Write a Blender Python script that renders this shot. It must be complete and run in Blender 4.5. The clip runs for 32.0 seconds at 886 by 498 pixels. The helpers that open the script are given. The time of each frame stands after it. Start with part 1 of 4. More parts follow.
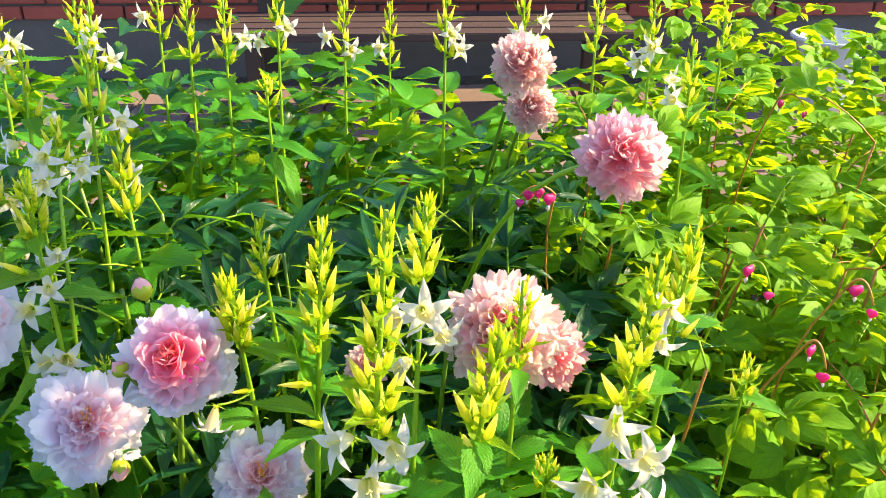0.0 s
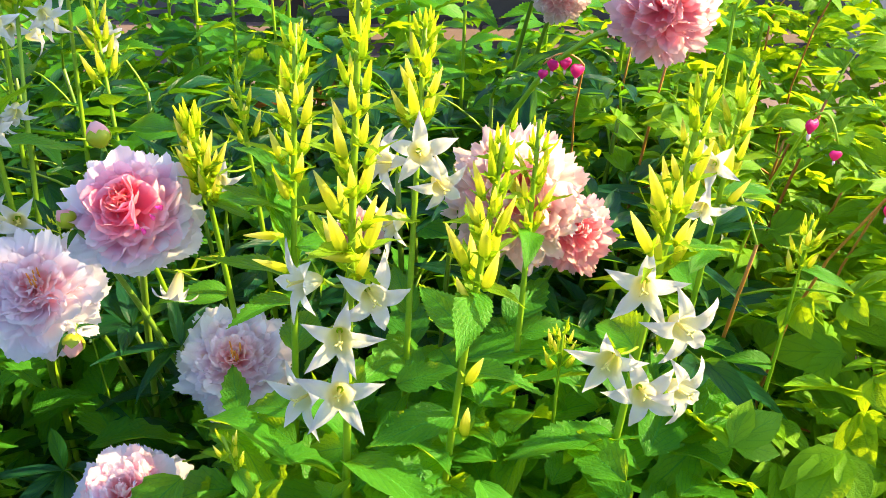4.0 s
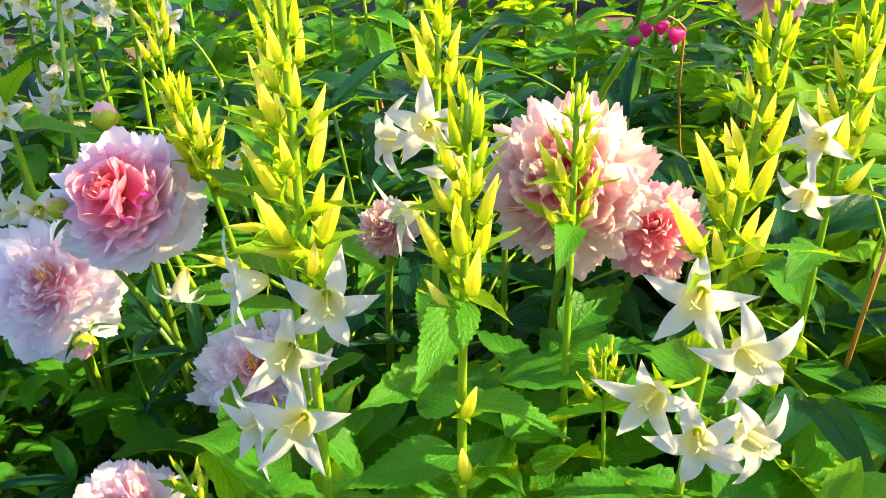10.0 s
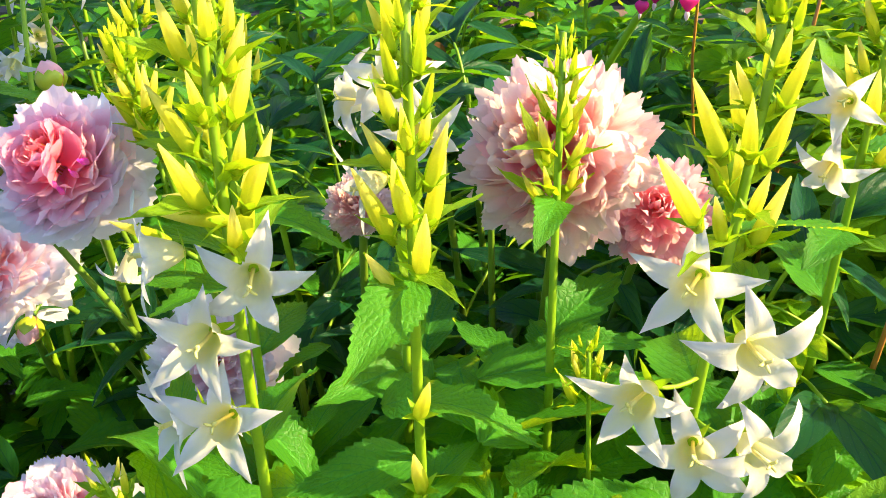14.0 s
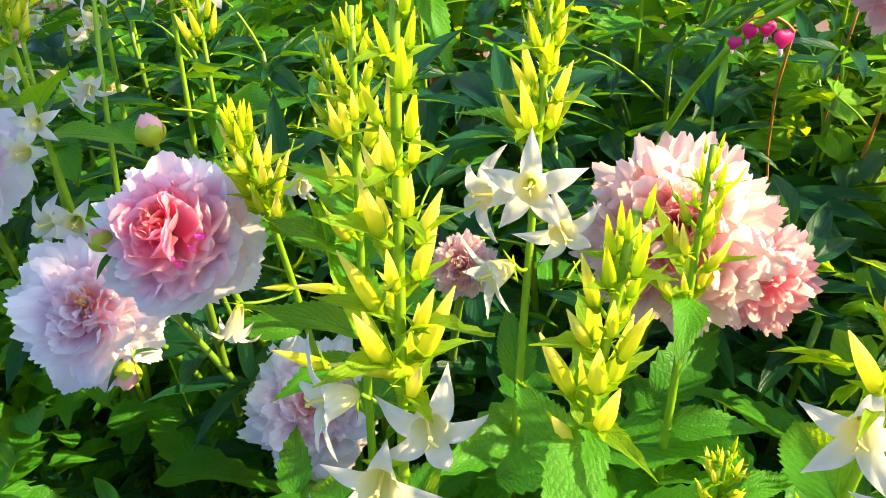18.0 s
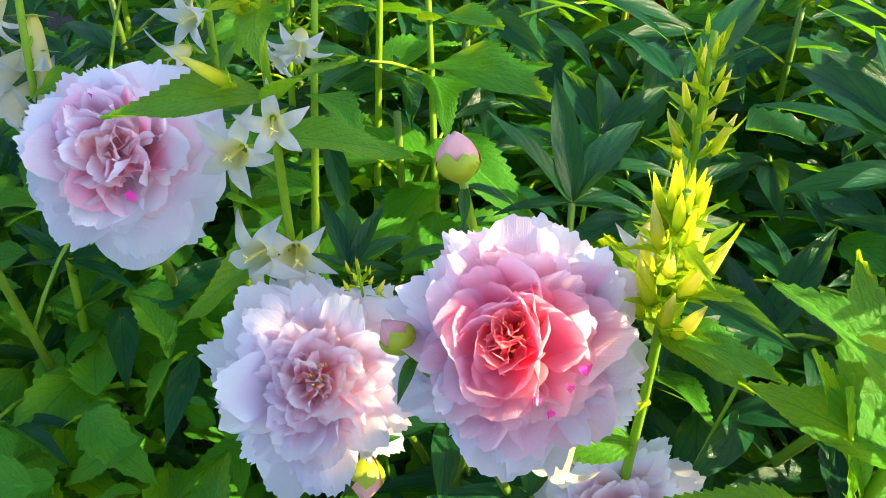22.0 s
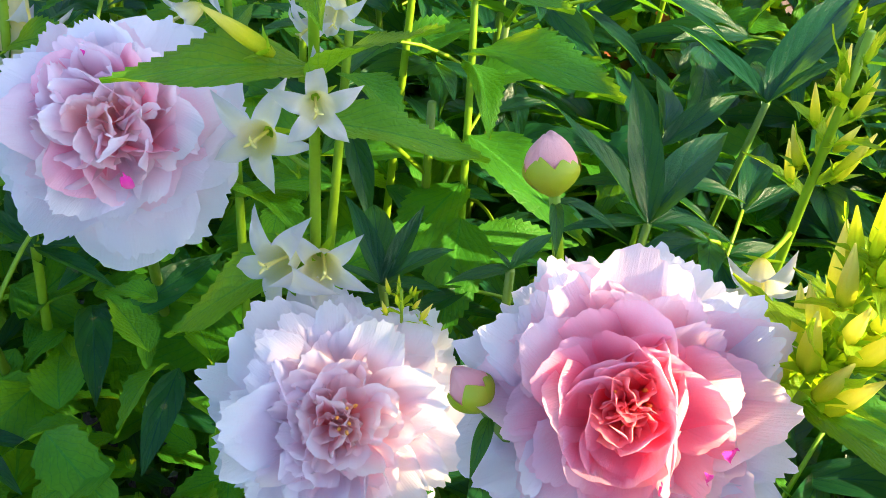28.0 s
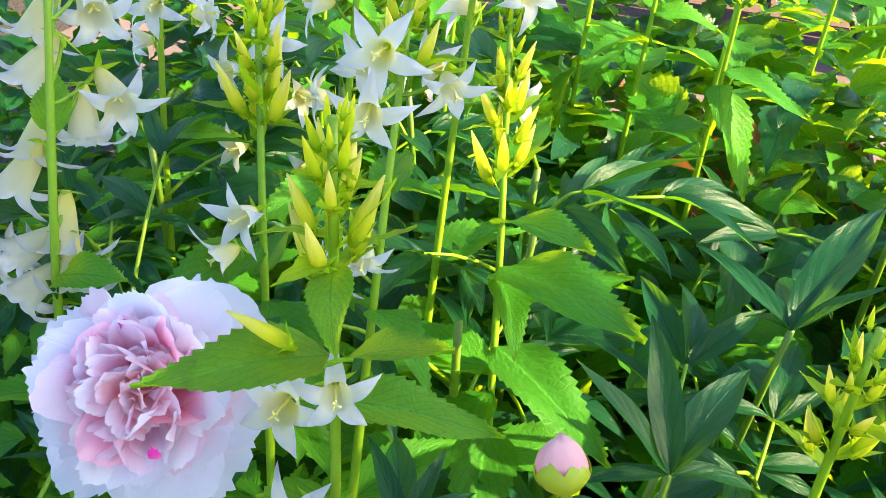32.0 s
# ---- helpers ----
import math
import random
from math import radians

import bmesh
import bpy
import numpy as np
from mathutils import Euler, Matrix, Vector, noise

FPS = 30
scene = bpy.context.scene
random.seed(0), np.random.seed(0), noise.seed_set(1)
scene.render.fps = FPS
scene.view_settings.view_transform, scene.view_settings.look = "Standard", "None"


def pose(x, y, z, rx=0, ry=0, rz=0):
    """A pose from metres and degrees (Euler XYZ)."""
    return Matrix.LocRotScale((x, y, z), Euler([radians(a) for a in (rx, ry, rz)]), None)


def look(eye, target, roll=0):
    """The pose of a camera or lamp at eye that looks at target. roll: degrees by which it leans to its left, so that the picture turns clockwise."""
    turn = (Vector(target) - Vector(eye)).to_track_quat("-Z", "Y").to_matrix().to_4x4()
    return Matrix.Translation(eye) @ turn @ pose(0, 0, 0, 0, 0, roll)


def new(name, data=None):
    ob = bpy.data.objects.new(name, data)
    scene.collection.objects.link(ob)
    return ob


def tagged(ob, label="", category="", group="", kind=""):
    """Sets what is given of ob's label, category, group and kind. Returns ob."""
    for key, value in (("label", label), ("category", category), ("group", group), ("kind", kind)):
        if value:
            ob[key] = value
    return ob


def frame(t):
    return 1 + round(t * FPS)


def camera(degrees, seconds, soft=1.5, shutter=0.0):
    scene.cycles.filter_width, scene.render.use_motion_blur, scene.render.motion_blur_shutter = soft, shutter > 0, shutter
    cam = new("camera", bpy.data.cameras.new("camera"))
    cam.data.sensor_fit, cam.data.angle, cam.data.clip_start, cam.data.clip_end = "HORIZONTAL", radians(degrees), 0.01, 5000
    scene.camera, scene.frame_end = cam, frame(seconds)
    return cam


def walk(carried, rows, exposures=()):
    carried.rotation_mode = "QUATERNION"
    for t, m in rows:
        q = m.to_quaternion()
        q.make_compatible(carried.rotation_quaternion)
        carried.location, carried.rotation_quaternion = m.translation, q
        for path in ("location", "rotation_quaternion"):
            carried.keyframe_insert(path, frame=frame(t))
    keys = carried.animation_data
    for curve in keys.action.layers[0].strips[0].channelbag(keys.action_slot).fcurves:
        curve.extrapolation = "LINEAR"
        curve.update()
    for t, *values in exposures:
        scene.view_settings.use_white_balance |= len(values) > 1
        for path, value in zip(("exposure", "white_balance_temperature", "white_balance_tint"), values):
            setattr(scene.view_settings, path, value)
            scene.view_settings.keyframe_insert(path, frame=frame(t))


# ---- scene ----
cam = camera(54.38, 32.0, soft=0.7)
PATH = [
    (0, (0.1015, -1.0098, 1.3035), (0.1486, 0.7665, 0.3856), 0.04),
    (0.5, (0.0835, -0.9983, 1.2762), (0.1161, 0.7559, 0.3162), 0.68),
    (1, (0.0891, -0.9862, 1.2387), (0.0896, 0.7608, 0.2652), 0.60),
    (1.5, (0.0983, -0.9817, 1.2184), (0.0791, 0.7621, 0.2391), 0.41),
    (2, (0.0969, -0.9858, 1.2026), (0.0784, 0.7607, 0.2283), 0.46),
    (2.5, (0.1036, -0.9760, 1.1853), (0.0812, 0.7701, 0.2104), 0.39),
    (3, (0.1143, -0.9611, 1.1583), (0.0919, 0.7865, 0.1859), 0.48),
    (3.5, (0.1267, -0.9492, 1.1400), (0.1015, 0.7975, 0.1662), 0.42),
    (5.5, (0.1399, -0.8992, 1.0668), (0.1120, 0.8527, 0.1023), 0.43),
    (6, (0.1326, -0.8929, 1.0569), (0.1021, 0.8591, 0.0927), 0.40),
    (6.5, (0.1239, -0.8901, 1.0494), (0.0887, 0.8644, 0.0899), 0.27),
    (7, (0.1256, -0.8903, 1.0423), (0.0840, 0.8648, 0.0841), 0.14),
    (7.5, (0.1349, -0.8983, 1.0492), (0.0635, 0.8576, 0.0943), -0.25),
    (8, (0.1570, -0.8893, 1.0552), (0.0458, 0.8639, 0.0992), -0.70),
    (8.5, (0.1859, -0.8679, 1.0522), (0.0160, 0.8814, 0.0976), -1.44),
    (9, (0.2145, -0.8437, 1.0479), (-0.0471, 0.8943, 0.0935), -2.77),
    (9.5, (0.2300, -0.8196, 1.0477), (-0.1077, 0.9035, 0.0903), -3.87),
    (10, (0.2452, -0.7970, 1.0430), (-0.1716, 0.9097, 0.0874), -5.03),
    (10.5, (0.2515, -0.7796, 1.0351), (-0.1980, 0.9174, 0.0768), -5.47),
    (11, (0.2561, -0.7655, 1.0279), (-0.2004, 0.9314, 0.0728), -5.48),
    (11.5, (0.2610, -0.7585, 1.0177), (-0.1983, 0.9357, 0.0593), -5.39),
    (12, (0.2597, -0.7491, 1.0112), (-0.2029, 0.9419, 0.0487), -5.26),
    (12.5, (0.2596, -0.7402, 1.0040), (-0.2038, 0.9521, 0.0443), -5.14),
    (13, (0.2595, -0.7296, 0.9955), (-0.2046, 0.9635, 0.0374), -5.03),
    (13.5, (0.2617, -0.7261, 0.9886), (-0.2024, 0.9682, 0.0325), -4.90),
    (15.5, (0.2719, -0.7290, 0.9918), (-0.2058, 0.9610, 0.0349), -4.83),
    (16, (0.2591, -0.7370, 1.0003), (-0.2156, 0.9514, 0.0392), -4.65),
    (16.5, (0.2455, -0.7508, 1.0165), (-0.2281, 0.9363, 0.0524), -4.52),
    (17, (0.2452, -0.7567, 1.0264), (-0.2312, 0.9283, 0.0600), -4.49),
    (17.5, (0.2234, -0.7293, 1.0448), (-0.2438, 0.9503, 0.0646), -4.48),
    (18, (0.1699, -0.6900, 1.0934), (-0.2702, 0.9136, -0.0178), -4.28),
    (18.5, (0.1334, -0.6540, 1.1280), (-0.2839, 0.8854, -0.0787), -4.22),
    (19, (0.0829, -0.6008, 1.1400), (-0.3192, 0.8805, -0.1421), -4.48),
    (19.5, (0.0297, -0.5438, 1.1362), (-0.3678, 0.8952, -0.1947), -4.26),
    (20, (-0.0243, -0.5130, 1.1254), (-0.4160, 0.9185, -0.2153), -3.64),
    (20.5, (-0.0596, -0.4969, 1.1203), (-0.4484, 0.9229, -0.2337), -3.65),
    (21, (-0.0870, -0.4885, 1.1149), (-0.4795, 0.9158, -0.2540), -2.33),
    (21.5, (-0.1115, -0.4889, 1.0970), (-0.5121, 0.9290, -0.2555), -0.92),
    (22, (-0.1323, -0.4896, 1.0666), (-0.5445, 0.9529, -0.2560), 0.09),
    (22.5, (-0.1426, -0.4883, 1.0440), (-0.5581, 0.9644, -0.2664), 1.02),
    (23, (-0.1507, -0.4910, 1.0218), (-0.5672, 0.9629, -0.2868), 2.36),
    (23.5, (-0.1570, -0.4887, 1.0097), (-0.5754, 0.9665, -0.2970), 2.70),
    (24, (-0.1665, -0.4839, 0.9950), (-0.5785, 0.9761, -0.3084), 3.06),
    (24.5, (-0.1755, -0.4720, 0.9778), (-0.5280, 0.9980, -0.3318), 4.63),
    (25, (-0.1849, -0.4571, 0.9639), (-0.5135, 1.0204, -0.3434), 5.48),
    (25.5, (-0.2062, -0.4559, 0.9601), (-0.4741, 1.0503, -0.3281), 6.92),
    (27.5, (-0.2106, -0.4383, 0.9967), (-0.5219, 1.0270, -0.3285), 6.16),
    (28, (-0.2059, -0.4261, 1.0100), (-0.5289, 1.0350, -0.3169), 6.17),
    (28.5, (-0.2118, -0.4208, 1.0226), (-0.5784, 1.0494, -0.2827), 5.81),
    (29, (-0.2094, -0.4115, 1.0330), (-0.6035, 1.0892, -0.2290), 5.68),
    (29.5, (-0.2075, -0.4071, 1.0455), (-0.6192, 1.1110, -0.1897), 5.55),
    (30, (-0.2081, -0.4051, 1.0545), (-0.6408, 1.1271, -0.1559), 5.82),
    (30.5, (-0.2128, -0.4005, 1.0631), (-0.6554, 1.1360, -0.1383), 5.77),
    (31, (-0.2125, -0.3950, 1.0708), (-0.6694, 1.1529, -0.1105), 5.11),
    (31.5, (-0.2100, -0.3890, 1.0779), (-0.6837, 1.1707, -0.0810), 4.39),
    (32, (-0.2107, -0.3823, 1.0849), (-0.6914, 1.1874, -0.0575), 3.94),
]
walk(cam, [(t, look(eye, target, roll)) for t, eye, target, roll in PATH], [(0, 1.92, 6450, 10), (5, 1.90, 6450, 10), (10, 1.80, 6450, 10), (17, 1.80, 6450, 10), (20, 1.90, 6400, 10), (22, 2.05, 6350, 10), (25, 1.98, 6350, 10), (28, 2.08, 6350, 10), (30, 2.3, 6350, 10), (32, 2.38, 6350, 10)])

# ---- world, sun ----
SUN_DIR = Vector((0.83, 0.12, 0.54)).normalized()          # towards the sun
world = bpy.data.worlds.new("sky")
scene.world = world
world.use_nodes = True
wn = world.node_tree.nodes
sky = wn.new("ShaderNodeTexSky")
sky.sky_type = "NISHITA"
sky.sun_disc = False
sky.ozone_density = 3.0
sky.sun_elevation = math.asin(SUN_DIR.z)
sky.sun_rotation = math.atan2(SUN_DIR.x, SUN_DIR.y)
wn["Background"].inputs["Strength"].default_value = 0.125
world.node_tree.links.new(sky.outputs[0], wn["Background"].inputs["Color"])
sun = new("sun", bpy.data.lights.new("sun", "SUN"))
sun.data.energy = 4.8
sun.data.angle = radians(0.5)
sun.data.color = (1.0, 0.80, 0.42)
sun.matrix_world = look(SUN_DIR * 10, (0, 0, 0))


# ---- materials ----
class Nodes:
    """A small wrapper to write node materials shortly."""

    def __init__(self, name):
        self.mat = bpy.data.materials.new(name)
        self.mat.use_nodes = True
        self.tree = self.mat.node_tree
        self.tree.nodes.clear()
        self.out = self.add("ShaderNodeOutputMaterial")

    def add(self, kind, props=(), **values):
        n = self.tree.nodes.new(kind)
        for key, v in props:
            setattr(n, key, v)
        for key, v in values.items():
            s = n.inputs[int(key[1:])] if key[0] == "i" and key[1:].isdigit() else n.inputs[key.replace("_", " ")]
            if isinstance(v, bpy.types.NodeSocket):
                self.tree.links.new(v, s)
            else:
                s.default_value = v
        return n

    def ramp(self, fac, stops):
        n = self.add("ShaderNodeValToRGB", i0=fac)
        e = n.color_ramp.elements
        while len(e) < len(stops):
            e.new(0.5)
        for el, (p, c) in zip(e, stops):
            el.position, el.color = p, (*c, 1)
        return n.outputs[0]

    def mix(self, fac, a, b, mode="MIX"):
        n = self.add("ShaderNodeMix", (("data_type", "RGBA"), ("blend_type", mode)))
        for s, v in ((n.inputs[0], fac), (n.inputs[6], a), (n.inputs[7], b)):
            if isinstance(v, bpy.types.NodeSocket):
                self.tree.links.new(v, s)
            else:
                s.default_value = (*v, 1) if isinstance(v, tuple) else v
        return n.outputs[2]

    def math(self, op, a, b=0.0, c=0.0):
        return self.add("ShaderNodeMath", (("operation", op),), i0=a, i1=b, i2=c).outputs[0]

    def noise(self, scale, detail=4.0, vec=None, rough=0.55):
        n = self.add("ShaderNodeTexNoise", Scale=scale, Detail=detail, Roughness=rough)
        if vec is not None:
            self.tree.links.new(vec, n.inputs["Vector"])
        return n.outputs[0]

    def bump(self, height, strength, dist=0.002):
        return self.add("ShaderNodeBump", Height=height, Strength=strength, Distance=dist).outputs[0]

    def done(self, shader):
        self.tree.links.new(shader, self.out.inputs[0])
        return self.mat


def leaf_material(name, dark, light, through_colour, gloss, veins, translucent=0.35, vein_gain=0.5, dirt=0.0, spec=0.22, net=0.25):
    """A leaf: UV x runs across (-1..1 stored as 0..1), y from base to tip."""
    k = Nodes(name)
    uv = k.add("ShaderNodeUVMap").outputs[0]
    sep = k.add("ShaderNodeSeparateXYZ", i0=uv)
    across = k.math("ABSOLUTE", k.math("SUBTRACT", sep.outputs[0], 0.5))
    slant = k.math("SUBTRACT", k.math("MULTIPLY", sep.outputs[1], veins), k.math("MULTIPLY", across, veins * 0.9))
    saw = k.math("ABSOLUTE", k.math("SUBTRACT", k.math("FRACT", slant), 0.5))
    side = k.math("LESS_THAN", saw, 0.07)
    mid = k.math("LESS_THAN", across, 0.022)
    vein = k.math("MAXIMUM", k.math("MULTIPLY", side, 0.55), mid)
    rnd = k.add("ShaderNodeObjectInfo").outputs["Random"]
    isl = k.add("ShaderNodeNewGeometry").outputs["Random Per Island"]
    both = k.math("FRACT", k.math("ADD", rnd, isl))
    pos = k.add("ShaderNodeTexCoord").outputs["Object"]
    patch = k.noise(38.0, 3.0, pos)
    fine = k.noise(420.0, 2.0, pos)
    col = k.mix(k.math("MULTIPLY_ADD", patch, 0.7, k.math("MULTIPLY", both, 0.45)), dark, light)
    col = k.mix(k.math("MULTIPLY", vein, vein_gain), col, tuple(min(1, c * 1.8 + 0.02) for c in light))
    col = k.mix(k.math("MULTIPLY", k.math("SUBTRACT", 0.5, saw), 0.5), col, dark)
    col = k.mix(k.math("MULTIPLY", fine, 0.22), col, tuple(c * 0.6 for c in dark))
    if dirt:
        spot = k.math("GREATER_THAN", k.noise(130.0, 1.0, pos), 0.70)
        col = k.mix(k.math("MULTIPLY", spot, dirt), col, (0.30, 0.24, 0.10))
    cell = k.add("ShaderNodeTexVoronoi", (("feature", "DISTANCE_TO_EDGE"),), Vector=k.add("ShaderNodeMapping", Vector=uv, Scale=(8.0, 20.0, 1.0)).outputs[0], Scale=1.0).outputs[0]
    cell = k.math("MINIMUM", k.math("MULTIPLY", cell, 4.0), 1.0)
    col = k.mix(k.math("MULTIPLY", k.math("SUBTRACT", 1.0, cell), net * 0.55), col, tuple(min(1, c * 1.5 + 0.01) for c in light))
    height = k.math("MULTIPLY_ADD", k.math("SUBTRACT", 0.5, saw), -0.9, k.math("MULTIPLY", fine, 0.25))
    height = k.math("ADD", height, k.math("MULTIPLY", cell, net * 1.6))
    height = k.math("SUBTRACT", height, k.math("MULTIPLY", mid, 0.9))
    nrm = k.bump(height, 0.45, 0.0012)
    p = k.add("ShaderNodeBsdfPrincipled", Base_Color=col, Roughness=gloss, Normal=nrm)
    p.inputs["Specular IOR Level"].default_value = spec
    tint = k.mix(both, through_colour, tuple(min(1.0, c * 1.25) for c in through_colour))
    tint = k.mix(k.math("MULTIPLY", vein, 0.5), tint, dark)
    tint = k.mix(k.math("MULTIPLY", k.math("SUBTRACT", 1.0, cell), net * 0.5), tint, dark)
    tr = k.add("ShaderNodeBsdfTranslucent", Color=tint, Normal=nrm)
    m = k.add("ShaderNodeMixShader", i0=translucent, i1=p.outputs[0], i2=tr.outputs[0])
    return k.done(m.outputs[0])


def petal_material(name, base, middle, edge, translucent=0.35, rough=0.55, streak=14.0):
    """A petal: UV y runs from the base to the rim."""
    k = Nodes(name)
    uv = k.add("ShaderNodeUVMap").outputs[0]
    sep = k.add("ShaderNodeSeparateXYZ", i0=uv)
    pos = k.add("ShaderNodeTexCoord").outputs["Object"]
    rnd = k.add("ShaderNodeObjectInfo").outputs["Random"]
    wob = k.math("MULTIPLY_ADD", k.noise(45.0, 3.0, pos), 0.34, -0.17)
    along = k.math("ADD", k.math("ADD", sep.outputs[1], wob), k.math("MULTIPLY_ADD", rnd, 0.24, -0.12))
    col = k.ramp(along, ((0.0, base), (0.42, middle), (0.86, edge)))
    lines = k.add("ShaderNodeCombineXYZ", i0=k.math("MULTIPLY", sep.outputs[0], streak), i1=sep.outputs[1]).outputs[0]
    grain = k.noise(3.0, 3.0, lines)
    col = k.mix(k.math("MULTIPLY", grain, 0.30), col, middle)
    nrm = k.bump(k.math("ADD", grain, k.math("MULTIPLY", k.noise(160.0, 2.0, pos), 0.5)), 0.35, 0.0012)
    p = k.add("ShaderNodeBsdfPrincipled", Base_Color=col, Roughness=rough, Normal=nrm)
    p.inputs["Specular IOR Level"].default_value = 0.2
    tr = k.add("ShaderNodeBsdfTranslucent", Color=k.mix(0.12, col, (0.98, 0.96, 0.94)), Normal=nrm)
    m = k.add("ShaderNodeMixShader", i0=translucent, i1=p.outputs[0], i2=tr.outputs[0])
    return k.done(m.outputs[0])


def plain_material(name, a, b, scale, rough=0.7, bump=0.4, dist=0.004, translucent=0.0, stretch=(1, 1, 1)):
    k = Nodes(name)
    pos = k.add("ShaderNodeMapping", Scale=stretch, Vector=k.add("ShaderNodeTexCoord").outputs["Object"]).outputs[0]
    big, small = k.noise(scale, 4.0, pos), k.noise(scale * 9, 4.0, pos)
    rnd = k.add("ShaderNodeObjectInfo").outputs["Random"]
    isl = k.add("ShaderNodeNewGeometry").outputs["Random Per Island"]
    both = k.math("FRACT", k.math("ADD", rnd, isl))
    f = k.math("ADD", k.math("MULTIPLY", big, 0.6), k.math("MULTIPLY_ADD", both, 0.5, -0.1))
    col = k.mix(f, a, b)
    col = k.mix(k.math("MULTIPLY", small, 0.4), col, tuple(c * 0.5 for c in a))
    nrm = k.bump(k.math("ADD", small, big), bump, dist)
    p = k.add("ShaderNodeBsdfPrincipled", Base_Color=col, Roughness=rough, Normal=nrm)
    if not translucent:
        return k.done(p.outputs[0])
    tr = k.add("ShaderNodeBsdfTranslucent", Color=col)
    return k.done(k.add("ShaderNodeMixShader", i0=translucent, i1=p.outputs[0], i2=tr.outputs[0]).outputs[0])


BELL_LEAF = leaf_material("bellflower_leaf", (0.009, 0.095, 0.010), (0.068, 0.262, 0.016), (0.60, 0.82, 0.006), 0.42, 8.0, 0.44, 0.6, 0.0, 0.14, 0.34)
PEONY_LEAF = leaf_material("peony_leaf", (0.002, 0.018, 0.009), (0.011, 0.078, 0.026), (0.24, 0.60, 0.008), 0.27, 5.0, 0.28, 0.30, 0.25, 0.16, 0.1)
HEART_LEAF = leaf_material("bleeding_heart_leaf", (0.036, 0.150, 0.005), (0.200, 0.400, 0.014), (0.62, 0.80, 0.008), 0.45, 4.0, 0.40, 0.3, 0.0, 0.14)
YOUNG_LEAF = leaf_material("young_leaf", (0.10, 0.24, 0.006), (0.26, 0.42, 0.012), (0.62, 0.78, 0.008), 0.5, 4.0, 0.55, 0.4)
BROWN_LEAF = leaf_material("dry_leaf", (0.10, 0.045, 0.015), (0.22, 0.10, 0.03), (0.35, 0.14, 0.03), 0.75, 6.0, 0.25)
GUARD = petal_material("outer_petal", (0.94, 0.50, 0.59), (0.90, 0.72, 0.80), (0.84, 0.81, 0.87), 0.57)
BLUSH = petal_material("blush_petal", (0.97, 0.32, 0.44), (0.96, 0.50, 0.62), (0.92, 0.73, 0.80), 0.62)
MIDDLE = petal_material("middle_petal", (0.99, 0.18, 0.28), (0.97, 0.30, 0.45), (0.95, 0.56, 0.67), 0.62)
INNER = petal_material("inner_petal", (0.99, 0.12, 0.20), (0.98, 0.25, 0.39), (0.96, 0.47, 0.58), 0.64)
HEART = petal_material("heart_petal", (0.99, 0.03, 0.04), (0.99, 0.12, 0.16), (0.98, 0.38, 0.42), 0.6)
ROSY_GUARD = petal_material("rosy_outer_petal", (0.97, 0.26, 0.34), (0.94, 0.42, 0.49), (0.89, 0.58, 0.62), 0.58)
ROSY_MIDDLE = petal_material("rosy_middle_petal", (0.97, 0.20, 0.28), (0.94, 0.38, 0.44), (0.89, 0.55, 0.59), 0.58)
SALMON = petal_material("salmon_petal", (0.98, 0.34, 0.33), (0.92, 0.50, 0.48), (0.87, 0.66, 0.62), 0.58)
PALE_MIDDLE = petal_material("pale_middle_petal", (0.98, 0.40, 0.45), (0.96, 0.68, 0.75), (0.92, 0.83, 0.88), 0.64)
PALE_INNER = petal_material("pale_inner_petal", (0.98, 0.28, 0.26), (0.97, 0.52, 0.54), (0.93, 0.78, 0.80), 0.64)
CLOSED = petal_material("closed_petal", (0.95, 0.26, 0.26), (0.95, 0.46, 0.43), (0.94, 0.66, 0.60), 0.35)
MAGENTA = petal_material("magenta_petal_edge", (0.90, 0.30, 0.45), (0.88, 0.16, 0.42), (0.88, 0.02, 0.42), 0.3)
STAMEN = plain_material("stamen", (0.85, 0.26, 0.03), (0.90, 0.46, 0.06), 90, 0.6, 0.2, 0.001)
COROLLA = petal_material("white_corolla", (0.86, 0.74, 0.14), (0.76, 0.70, 0.48), (0.68, 0.64, 0.67), 0.55, 0.5, 9.0)
BUD = petal_material("bellflower_bud", (0.50, 0.64, 0.010), (0.84, 0.80, 0.03), (0.94, 0.84, 0.26), 0.65, 0.5, 9.0)
GREEN_BUD = petal_material("young_bellflower_bud", (0.36, 0.60, 0.004), (0.68, 0.76, 0.008), (0.90, 0.84, 0.03), 0.65, 0.5, 9.0)
STYLE = plain_material("flower_style", (0.80, 0.66, 0.10), (0.85, 0.78, 0.35), 60, 0.5, 0.2, 0.001)
CALYX = plain_material("calyx", (0.28, 0.52, 0.006), (0.56, 0.70, 0.008), 60, 0.5, 0.2, 0.001, 0.5)
SEPAL = plain_material("peony_sepal", (0.30, 0.44, 0.010), (0.52, 0.54, 0.02), 60, 0.45, 0.2, 0.001, 0.2)
CORAL = plain_material("coral_leaf", (0.42, 0.08, 0.04), (0.60, 0.22, 0.10), 30, 0.6, 0.3, 0.002, 0.3)
STEM = plain_material("green_stem", (0.22, 0.42, 0.010), (0.38, 0.54, 0.015), 30, 0.45, 0.3, 0.001, 0.3)
PEONY_STEM = plain_material("peony_stem", (0.10, 0.20, 0.012), (0.20, 0.30, 0.015), 30, 0.4, 0.2, 0.001)
RED_STEM = plain_material("reddish_stem", (0.40, 0.11, 0.02), (0.54, 0.28, 0.04), 30, 0.45, 0.2, 0.001)
